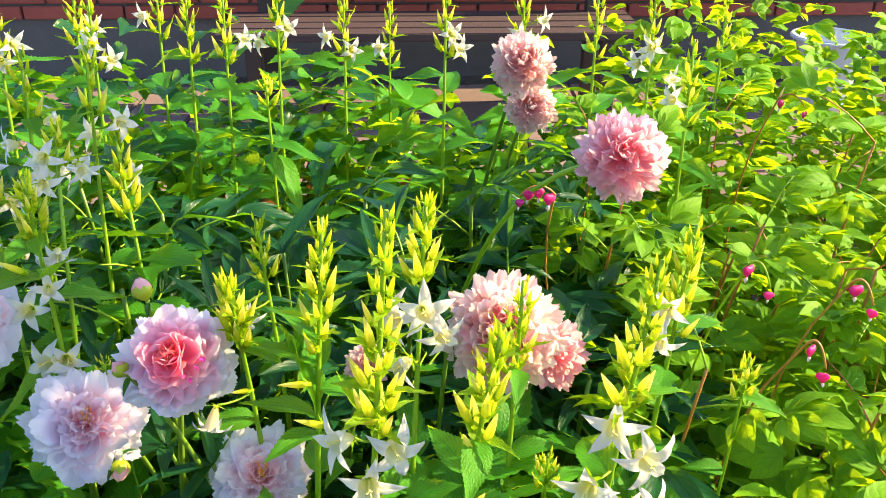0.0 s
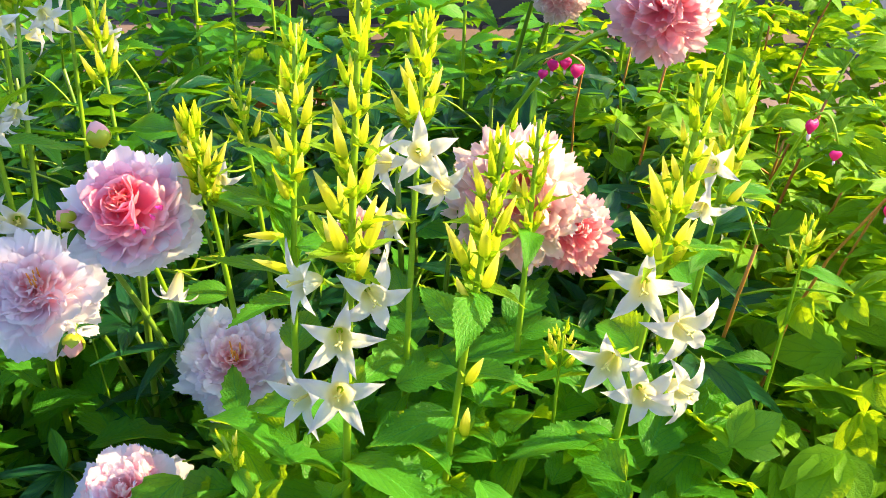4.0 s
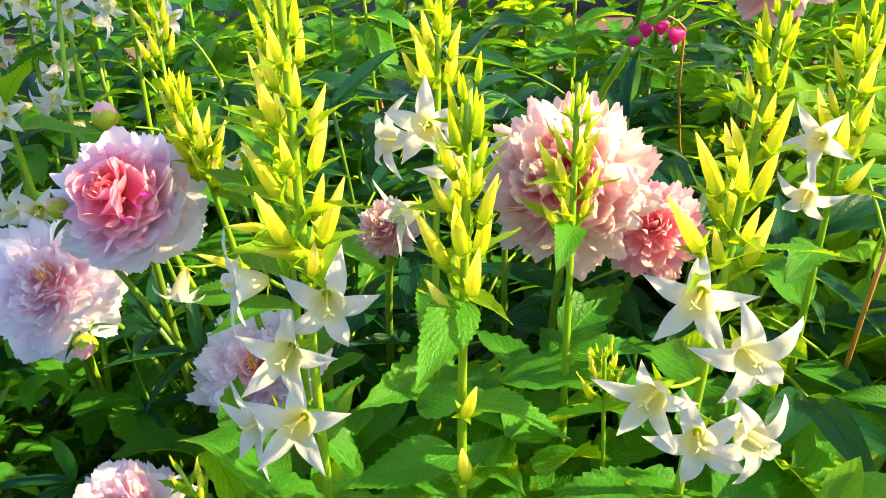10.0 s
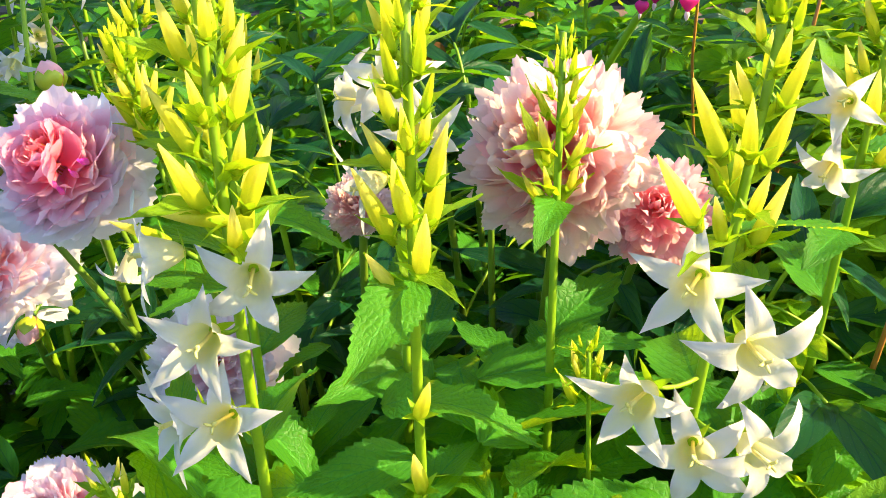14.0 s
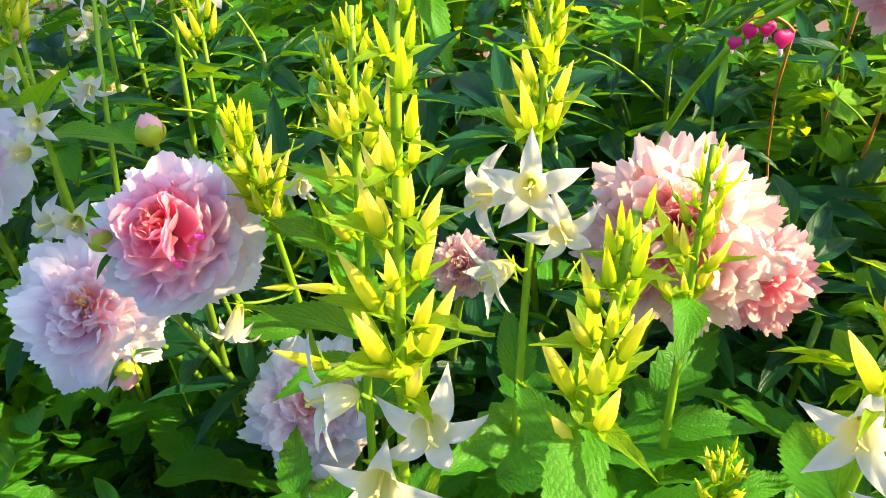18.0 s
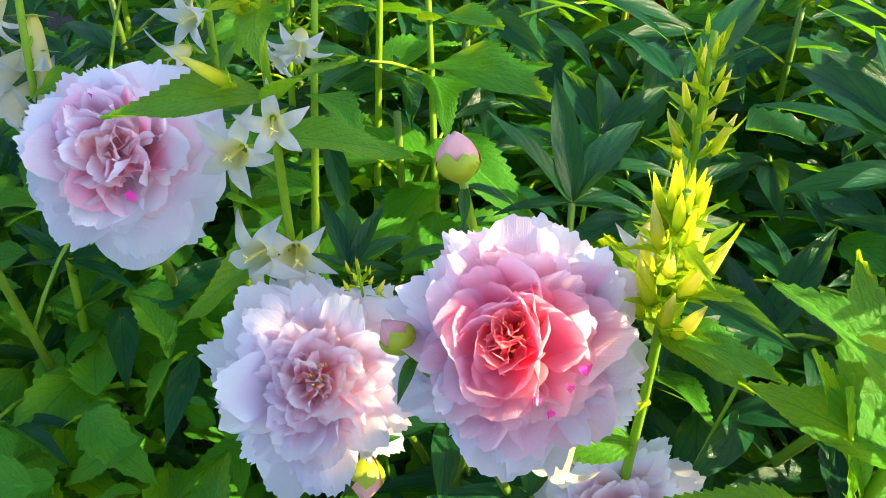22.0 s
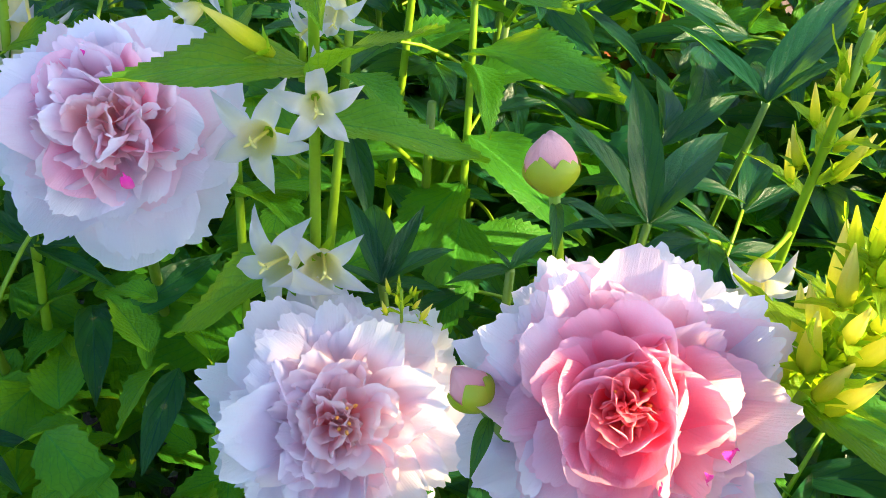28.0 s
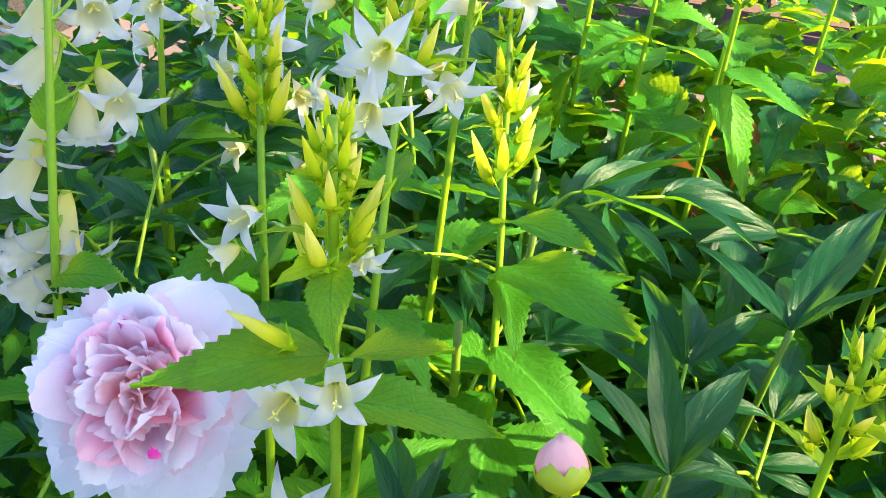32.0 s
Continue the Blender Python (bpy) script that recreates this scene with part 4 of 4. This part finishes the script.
# ---- peonies ----
peony((-0.178, -0.200, 0.750), (0.02, -0.66, 0.75), 0.070, CUPPED, 11, "full double peony, pink cupped heart with pale frilled outer petals", stamens=7, magenta=4, wild=8)
peony((-0.308, -0.168, 0.640), (0.22, -0.58, 0.78), 0.076, FLAT, 12, "flat pale pink peony in shade, frilled white edge", stamens=6, wild=8)
peony((-0.457, -0.108, 0.748), (0.22, -0.62, 0.72), 0.071, LOOSE, 13, "loose pale pink peony with broad outer petals", magenta=2, wild=13)
peony((-0.104, -0.171, 0.555), (0.15, -0.55, 0.82), 0.068, FLAT, 14, "pale pink peony low among bellflower leaves", stamens=12)
peony((0.194, -0.152, 0.749), (-0.20, -0.72, 0.60), 0.074, BALL, 15, "large round peony in salmon pink, sunlit", magenta=1, wild=6)
peony((0.268, -0.080, 0.670), (0.05, -0.75, 0.65), 0.046, ROSY, 16, "small salmon pink peony behind a larger one", stamens=14)
peony((0.375, 0.080, 0.880), (-0.05, -0.80, 0.50), 0.063, ROSY, 17, "rosy pink peony on a bent yellow-green stem", foot=(0.12, 0.34, 0.0), wild=7, via=(0.112, 0.235, 0.80), stem_mat=STEM)
peony((0.293, 0.581, 0.873), (0.0, -0.80, 0.55), 0.060, FADED, 18, "faded pale peony among the tall bellflowers")
peony((0.315, 0.600, 0.780), (0.05, -0.85, 0.35), 0.050, FADED, 19, "faded pale peony hanging below another")
peony((-0.180, -0.327, 0.502), (0.0, -0.40, 0.90), 0.062, LOOSE, 20, "pale pink peony low at the bed's edge")
peony((0.032, -0.130, 0.690), (0.05, -0.70, 0.65), 0.028, FADED, 22, "small salmon-pink peony behind the bellflower stems")

# ---- peony buds ----
peony_bud((-0.230, -0.118, 0.792), (-0.30, 0.25, 0.90), 0.0235, (-0.16, 0.10, 0), "pink peony bud opening between green sepals", 31, STEM)
peony_bud((-0.236, -0.209, 0.743), (-0.60, 0.10, 0.60), 0.018, (-0.14, 0.05, 0), "small green peony bud with a pink tip", 32)
peony_bud((-0.269, -0.192, 0.586), (0.10, -0.60, -0.45), 0.023, (-0.24, 0.05, 0), "pink peony bud hanging below a pale flower", 33)
peony_bud((0.145, -0.105, 0.755), (0.2, -0.4, 0.8), 0.025, (0.10, 0.02, 0), "pinkish green peony bud among bellflower stems", 34)
# ---- bellflowers in front ----
TALL = "tall white bellflower with yellow-green buds and star-shaped flowers"
bellflower((0.072, -0.372, 1.010), (0.050, -0.378, 0.700), TALL, 0.24, 22, (((0.075, -0.395, 0.778), (0.35, -0.85, 0.1), 0.068), ((0.050, -0.412, 0.752), (0.1, -0.9, 0.2), 0.066),
           ((0.047, -0.408, 0.697), (0.1, -0.85, 0.4), 0.070), ((0.018, -0.405, 0.692), (-0.5, -0.7, 0.1), 0.070), ((0.022, -0.395, 0.790), (-0.7, -0.5, 0.1), 0.066)), (), 15, 0.14, 101, bud_at=(((0.046, -0.390, 0.811), (-0.85, -0.3, 0.25), 0.042), ((-0.006, -0.360, 0.784), (-0.8, -0.2, 0.4), 0.034)))
bellflower((0.106, -0.160, 0.930), (0.090, -0.205, 0.660), TALL, 0.11, 12, (((0.103, -0.232, 0.827), (0.1, -0.85, 0.3), 0.068), ((0.070, -0.215, 0.810), (-0.6, -0.6, 0.3), 0.066),
           ((0.122, -0.225, 0.792), (0.4, -0.8, -0.1), 0.062), ((0.075, -0.22, 0.750), (-0.6, -0.5, -0.1), 0.066)), (), 12, 0.11, 102)
bellflower((0.168, -0.398, 0.915), (0.142, -0.358, 0.690), TALL, 0.16, 14, (), (), 15, 0.11, 103, bud_at=(((0.146, -0.385, 0.652), (0.05, -0.30, 0.9), 0.044), ((0.152, -0.380, 0.700), (0.3, -0.3, 0.85), 0.040)))
bellflower((0.209, -0.209, 0.850), (0.200, -0.226, 0.640), "slender young bellflower with a green bud spike before a peony", 0.12, 12, (), (), 12, 0.10, 104, 0.75)
bellflower((0.325, -0.305, 0.925), (0.292, -0.325, 0.660), TALL, 0.17, 15, (((0.287, -0.345, 0.760), (-0.2, -0.9, 0.2), 0.070), ((0.318, -0.365, 0.735), (0.3, -0.85, 0.1), 0.074),
           ((0.262, -0.365, 0.700), (-0.4, -0.85, 0.1), 0.070), ((0.292, -0.370, 0.672), (0.0, -0.9, 0.3), 0.070), ((0.325, -0.365, 0.672), (0.5, -0.75, 0.1), 0.068)), (), 15, 0.14, 105, bud_at=(((0.289, -0.332, 0.840), (-0.35, -0.05, 0.9), 0.046), ((0.277, -0.351, 0.812), (-0.45, -0.1, 0.85), 0.046)))
bellflower((0.405, -0.160, 0.890), (0.390, -0.160, 0.660), TALL, 0.15, 13, (((0.375, -0.19, 0.80), (-0.3, -0.7, 0.2), 0.055), ((0.372, -0.19, 0.755), (-0.3, -0.6, -0.2), 0.055)), (), 12, 0.12, 106)
bellflower((-0.113, -0.189, 0.848), (-0.108, -0.160, 0.700), "short bellflower with a yellow-green bud spike beside a pink peony", 0.11, 13, (), (((-0.150, -0.199, 0.650), (-0.25, -0.40, -0.85), 0.058),), 6, 0.10, 107, 1.0, dense=2.2, bud_at=(((-0.118, -0.162, 0.676), (-0.8, -0.3, 0.1), 0.030),), leaf_to=((0.745, (-0.061, -0.190, 0.740)), (0.772, (-0.082, -0.190, 0.802))))
bellflower((0.002, -0.236, 0.940), (-0.014, -0.240, 0.741), TALL, 0.16, 14, (), (), 12, 0.12, 108, leaf_to=((0.77, (-0.076, -0.240, 0.799)), (0.70, (-0.093, -0.255, 0.736)), (0.76, (-0.035, -0.176, 0.822)), (0.74, (-0.047, -0.222, 0.805)), (0.70, (-0.031, -0.236, 0.8))), bud_at=(((-0.036, -0.261, 0.757), (-0.95, -0.1, 0.05), 0.036),))
bellflower((-0.108, -0.025, 0.840), (-0.098, -0.015, 0.640), "slender bellflower with a thin green bud spike", 0.10, 10, (((-0.121, -0.085, 0.730), (0.1, -0.7, -0.3), 0.055),), (), 7, 0.09, 109, 0.7)
bellflower((-0.342, -0.110, 0.935), (-0.350, -0.098, 0.690), TALL, 0.085, 12, (((-0.339, -0.118, 0.795), (0.4, -0.8, 0.2), 0.050), ((-0.378, -0.102, 0.757), (0.1, -0.85, 0.3), 0.062),
           ((-0.364, -0.118, 0.690), (-0.25, -0.85, 0.25), 0.070), ((-0.340, -0.112, 0.690), (0.35, -0.80, 0.2), 0.062)), (), 7, 0.10, 110, bud_at=(((-0.374, -0.121, 0.826), (-0.60, -0.30, 0.55), 0.038),), bud_size=0.034, leaf_to=((0.806, (-0.410, -0.165, 0.822)), (0.775, (-0.265, -0.082, 0.768)), (0.685, (-0.448, -0.117, 0.605)), (0.80, (-0.285, -0.125, 0.855))))
bellflower((-0.292, -0.123, 0.700), (-0.292, -0.110, 0.600), "young bellflower with a small tuft of green buds", 0.022, 6, (), (), 2, 0.03, 112, bud_size=0.013, thick=0.0018)
YOUNG = "young bellflower shoot with a short yellow-green bud tuft"
bellflower((0.452, -0.250, 0.775), (0.455, -0.235, 0.640), YOUNG, 0.060, 9, (), (), 6, 0.08, 113, 0.8, bud_size=0.030, thick=0.003)
bellflower((0.232, -0.300, 0.690), (0.232, -0.290, 0.580), YOUNG, 0.050, 9, (), (), 6, 0.08, 114, 0.8, bud_size=0.026, thick=0.003)
bellflower((-0.052, -0.400, 0.645), (-0.040, -0.390, 0.560), YOUNG, 0.045, 5, (), (), 5, 0.07, 115, 0.8, bud_size=0.022, thick=0.003)
# ---- bellflowers at the shaded end ----
SHADE = "white bellflower in shade with hanging blue-tinged bells"
bellflower((-0.625, 0.085, 0.990), (-0.610, -0.010, 0.690), SHADE, 0.10, 8, (), (((-0.673, 0.089, 0.841), (-0.3, -0.55, -0.9), 0.084), ((-0.671, 0.070, 0.814), (-0.6, -0.55, -0.8), 0.084), ((-0.634, 0.110, 0.853), (0.6, -0.55, -0.3), 0.084), ((-0.601, 0.082, 0.801), (0.9, -0.55, -0.4), 0.084), ((-0.653, 0.044, 0.771), (-0.2, -0.55, -1), 0.084), ((-0.620, 0.060, 0.780), (0.3, -0.55, -0.9), 0.084),
           ((-0.661, 0.026, 0.750), (-0.5, -0.55, -0.9), 0.084), ((-0.618, 0.014, 0.716), (0.1, -0.55, -1), 0.084), ((-0.648, 0.001, 0.710), (-0.8, -0.55, -0.5), 0.084), ((-0.637, -0.012, 0.687), (-0.6, -0.55, -0.5), 0.084), ((-0.607, 0.001, 0.693), (0.2, -0.55, -0.9), 0.084)), 9, 0.10, 111)
for k, (x, y, z) in enumerate(((-0.385, 0.25, 0.992), (-0.479, 0.248, 0.985), (-0.62, 0.34, 0.88), (-0.70, 0.30, 0.95))):
    st = tuple(((x + 0.04 * math.cos(2.1 * j + k), y - 0.02 + 0.04 * math.sin(2.1 * j + k), z - 0.11 - 0.028 * j), (math.cos(2.1 * j + k), math.sin(2.1 * j + k) - 0.7, 0.1), 0.062) for j in range(6))
    bellflower((x, y, z), (x - 0.01, y - 0.03, z - 0.25), SHADE, 0.11, 8, st[:4 + k % 3], (), 13, 0.12, 120 + k, dense=1.2)
bellflower((-0.390, 0.106, 0.921), (-0.385, 0.046, 0.766), SHADE, 0.06, 7, (((-0.377, 0.022, 0.906), (0.1, -0.9, 0.1), 0.056), ((-0.379, 0.011, 0.874), (0.2, -0.8, -0.1), 0.054), ((-0.390, 0.029, 0.762), (0.1, -0.7, -0.4), 0.056), ((-0.406, 0.027, 0.749), (-0.4, -0.7, -0.3), 0.05),
           ((-0.353, 0.078, 0.867), (0.5, -0.6, -0.3), 0.054)), (), 11, 0.10, 131)
bellflower((-0.491, 0.093, 0.893), (-0.475, 0.055, 0.781), SHADE, 0.085, 10, (((-0.474, 0.025, 0.774), (-0.2, -0.9, 0.1), 0.056), ((-0.485, 0.014, 0.747), (-0.5, -0.7, -0.2), 0.054), ((-0.501, 0.125, 0.853), (0.3, -0.8, 0.2), 0.052)), (), 8, 0.11, 132, leaf_at=((0.74, 250, 0.1, 0.10), (0.70, -40, 0.0, 0.11)))
bellflower((-0.359, 0.232, 0.870), (-0.330, 0.163, 0.694), "leafy bellflower with pale buds, broad leaves at its foot", 0.13, 12, (), (), 9, 0.12, 133, leaf_to=((0.685, (-0.213, 0.067, 0.737)), (0.72, (-0.255, 0.10, 0.77))), leaf_at=((0.62, -35, 0.05, 0.14), (0.60, 190, 0.05, 0.13), (0.58, 250, -0.1, 0.12), (0.66, 20, 0.4, 0.11), (0.55, -80, -0.1, 0.13)))
bellflower((-0.193, 0.600, 0.839), (-0.193, 0.600, 0.609), "tall bellflower with drooping sunlit leaves behind the peony shoots", 0.06, 6, (), (), 8, 0.12, 116, leaf_to=((0.689, (-0.130, 0.550, 0.583)), (0.639, (-0.255, 0.550, 0.645)), (0.709, (-0.088, 0.570, 0.688))))
# ---- bellflowers at the back ----
BACK = "tall bellflower at the back of the bed, leafy stem"
for k, (x, y, z, nf) in enumerate(((-0.286, 0.737, 0.99, 1), (-0.188, 0.785, 1.0, 2), (-0.372, 0.79, 0.98, 0), (-0.064, 0.918, 0.95, 2), (0.032, 1.017, 0.90, 1), (0.154, 0.73, 1.0, 2), (0.322, 0.839, 1.0, 3),
                                   (0.455, 0.722, 1.0, 0), (0.538, 0.608, 1.0, 3), (0.579, 0.478, 0.94, 1), (0.711, 0.721, 1.0, 0), (-0.52, 0.66, 1.0, 2), (-0.66, 0.58, 1.02, 3), (-0.60, 0.80, 1.0, 1), (-0.80, 0.66, 1.02, 2), (-0.46, 0.90, 1.0, 1))):
    st = tuple(((x + 0.04 * math.cos(2.1 * j + k), y - 0.03, z - 0.10 - 0.03 * j), (math.cos(2.1 * j + k), -0.9, 0.1), 0.06) for j in range(nf))
    bellflower((x, y, z), (x - 0.005, y - 0.03, z - 0.25), BACK, 0.16, 10, st, (), 19, 0.15, 140 + k, dense=1.4)

# ---- peony leaves ----
KEPT_CLEAR.extend(((Vector((-0.25, 0.07, 0.74)), 0.75), (Vector((-0.27, 0.0, 0.81)), 0.75), (Vector((-0.36, -0.16, 0.83)), 0.6)))
_p = random.Random(5)
GLOSSY = "glossy dark green peony shoot with long divided leaves"
for k in range(32):
    x, y = _p.uniform(-0.75, 0.45), _p.uniform(-0.12, 0.62)
    z = _p.uniform(0.50, 0.70)
    peony_shoot((x + _p.uniform(-0.05, 0.05), y + 0.08, 0), (x, y, z), GLOSSY, 200 + k, 5, _p.uniform(0.10, 0.13))
for k in range(9):
    x, y = _p.uniform(-0.62, -0.12), _p.uniform(-0.36, -0.15)
    peony_shoot((x, y + 0.1, 0), (x, y, _p.uniform(0.28, 0.38)), GLOSSY, 250 + k, 5, _p.uniform(0.065, 0.085), reach=0.11)
peony_spray((-0.17, 0.10, 0), (-0.176, -0.006, 0.690), ((-0.205, 0.065, 0.747), (-0.143, 0.085, 0.725), (-0.242, 0.013, 0.738), (-0.120, 0.020, 0.690), (-0.225, -0.03, 0.690)), GLOSSY, 271)
peony_spray((-0.33, 0.10, 0), (-0.315, -0.085, 0.661), ((-0.352, -0.038, 0.682), (-0.35, -0.008, 0.669), (-0.308, -0.03, 0.677), (-0.287, -0.04, 0.675), (-0.338, -0.1, 0.683), (-0.282, -0.089, 0.679)), GLOSSY, 272)
peony_spray((-0.24, 0.02, 0), (-0.243, -0.087, 0.7), ((-0.271, -0.108, 0.7), (-0.253, -0.083, 0.709), (-0.227, -0.097, 0.716), (-0.227, -0.058, 0.714)), GLOSSY, 273)
peony_spray((-0.12, 0.25, 0), (-0.11, 0.157, 0.696), ((-0.056, 0.292, 0.744), (-0.141, 0.193, 0.684), (-0.056, 0.179, 0.736), (-0.109, 0.269, 0.702), (-0.182, 0.211, 0.719)), GLOSSY, 274)
peony_spray((-0.12, 0.02, 0), (-0.165, -0.165, 0.565), ((-0.245, -0.205, 0.575), (-0.205, -0.225, 0.550), (-0.180, -0.130, 0.620), (-0.150, -0.120, 0.600)), GLOSSY, 275)
peony_spray((-0.20, 0.02, 0), (-0.235, -0.120, 0.560), ((-0.300, -0.080, 0.590), (-0.215, -0.190, 0.590), (-0.160, -0.130, 0.600), (-0.260, -0.050, 0.610), (-0.310, -0.150, 0.550)), GLOSSY, 276)
peony_spray((-0.26, -0.10, 0), (-0.275, -0.260, 0.470), ((-0.360, -0.290, 0.480), (-0.320, -0.345, 0.465), (-0.235, -0.350, 0.470), (-0.200, -0.280, 0.500), (-0.270, -0.270, 0.540)), GLOSSY, 277)
# ---- bleeding hearts ----
FERNY = "bleeding heart shoot with lobed green leaves on reddish stems"
for k in range(30):
    x, y = _p.uniform(0.42, 1.05), _p.uniform(-0.35, 0.75)
    heart_shoot((x + _p.uniform(-0.1, 0.1), y + 0.1, 0), (x, y, _p.uniform(0.56, 0.80) + 0.05 * y), FERNY, 300 + k, 7, 0.062)
heart_spray((0.46, 0.36, 0), (0.300, 0.166, 0.786), (0.246, 0.158, 0.788), 4, "bleeding heart spray with a row of deep pink hearts", 401, 0.021)
heart_spray((0.8, 0.5, 0), (0.72, 0.42, 0.85), (0.76, 0.40, 0.84), 2, "bleeding heart spray with small pink hearts", 403, 0.017)
heart_spray((0.55, -0.05, 0), (0.48, -0.14, 0.83), (0.50, -0.16, 0.81), 2, "bleeding heart spray with small pink hearts", 405, 0.017)
heart_spray((0.65, -0.05, 0), (0.60, -0.15, 0.81), (0.62, -0.17, 0.79), 2, "bleeding heart spray with small pink hearts", 407, 0.017)
heart_spray((0.55, -0.15, 0), (0.505, -0.26, 0.80), (0.52, -0.28, 0.78), 2, "bleeding heart spray with small pink hearts", 409, 0.017)
# ---- withered shoot and coral leaves ----
def withered(foot, height, seed):
    rng = random.Random(seed)
    top = thing("withered_shoot", foot, "withered brown shoot with curled dry leaves", "plant")
    part("stem", stem_mesh("stem", bend((0, 0, 0), (0.02, 0.01, height), (0.02, 0, 0), 8), 0.006, 0.003, RED_STEM, 7), top)
    for i in range(16):
        a, z = rng.random() * 6.28, height * (0.35 + 0.65 * i / 15)
        part("leaf", rng.choice(DRY_LEAVES), top, place(leaf_turn((math.cos(a), math.sin(a), rng.uniform(-1.2, 0.1)), 0, rng.uniform(-1, 1)), (0.02 * z / height, 0.01 * z / height, z), rng.uniform(0.04, 0.08)))


DRY_LEAVES = [dyed(me, BROWN_LEAF) for me in BELL_LEAVES[:3]]
withered((-0.165, 0.80, 0), 0.56, 61)
withered((-0.215, 0.62, 0), 0.56, 62)
withered((0.02, 0.86, 0), 0.46, 63)

# ---- low leaves between ----
_lr = random.Random(77)
LOW_BELL = [leaf_data(_lr, 1, 0.46, 7, 0.04, d, 0.3, 0.03, 0.34, 8, 5) for d in (0.4, 0.8, 1.1)]
LOW_PEONY = [leaf_data(_lr, 1, 0.30, 0, 0, d, 0.4, 0.01, 0.45, 8, 3) for d in (0.2, 0.6, 0.9)]
LOW_HEART = [three_lobed(_lr, 5, 3) for _ in range(5)]
leaf_mass("low_bellflower_leaves", "toothed green leaves filling the bed between stems", BELL_LEAF, LOW_BELL, 1500, (-1.0, -0.62, 0.10), (0.8, 0.95, 0.50), 0.12, 1)
leaf_mass("front_bellflower_leaves", "broad toothed leaves at the foot of the front stems", BELL_LEAF, LOW_BELL, 430, (-0.12, -0.46, 0.34), (0.42, -0.16, 0.60), 0.09, 6, 0.7)
leaf_mass("shaded_bellflower_leaves", "broad toothed leaves at the shaded end", BELL_LEAF, LOW_BELL, 1000, (-1.1, -0.30, 0.20), (-0.36, 0.35, 0.56), 0.065, 7)
leaf_mass("back_bellflower_leaves", "tall leafy bellflower growth at the back", BELL_LEAF, LOW_BELL, 2000, (-1.0, 0.60, 0.10), (0.85, 1.35, 0.90), 0.12, 4, 0.8, lambda p: p.z < 0.72 - 0.40 * abs(p.y - 0.90) + 0.26 * noise.noise(p * 3))
# bellflower leaf shapes in the darker peony colour, which stands in for shade
leaf_mass("far_left_leaves", "leafy growth along the far side of the bed, dark colour put in for shade", PEONY_LEAF, LOW_BELL, 2200, (-1.6, 0.25, 0.12), (0.50, 1.48, 0.85), 0.12, 9, 0.8, lambda p: p.z < 0.72 + 0.25 * noise.noise(p * 4) - 0.30 * max(0.0, p.x + 0.40))
leaf_mass("low_peony_leaves", "dark peony leaves low in the bed", PEONY_LEAF, LOW_PEONY, 3000, (-1.1, -0.45, 0.05), (0.6, 0.75, 0.55), 0.095, 2, 0.5, lambda p: p.y > -0.10 or p.z < 0.38)
leaf_mass("low_bleeding_heart_leaves", "small lobed leaves low in the bed", HEART_LEAF, LOW_HEART, 2400, (0.35, -0.60, 0.10), (1.6, 0.6, 0.62), 0.075, 3, 0.7, None, 1.0)
leaf_mass("back_bleeding_heart_leaves", "tall ferny leaves at the back of the bed", HEART_LEAF, LOW_HEART, 2800, (0.60, 0.55, 0.15), (2.1, 1.45, 0.98), 0.07, 5, 0.7, lambda p: p.z < 0.80 + 0.16 * noise.noise(p * 2.5), 1.0)
leaf_mass("coral_leaves", "small coral-red leaves low behind the peonies", CORAL, LOW_HEART, 260, (-0.7, 0.95, 0.05), (0.6, 1.35, 0.36), 0.05, 8)

# ---- bricks of the wall ----
BRICK_MESH = block((-0.122, -0.02, -0.032), (0.122, 0.02, 0.032), BRICK, 0.004)
for i in range(4, 15):
    for j in range(20):
        part("brick", BRICK_MESH, wall, Matrix.Translation((-2.3 + 0.257 * j + 0.1285 * (i % 2), 3.492 + 0.003 * ((i * 7 + j * 3) % 3), 0.05 + 0.077 * i)))
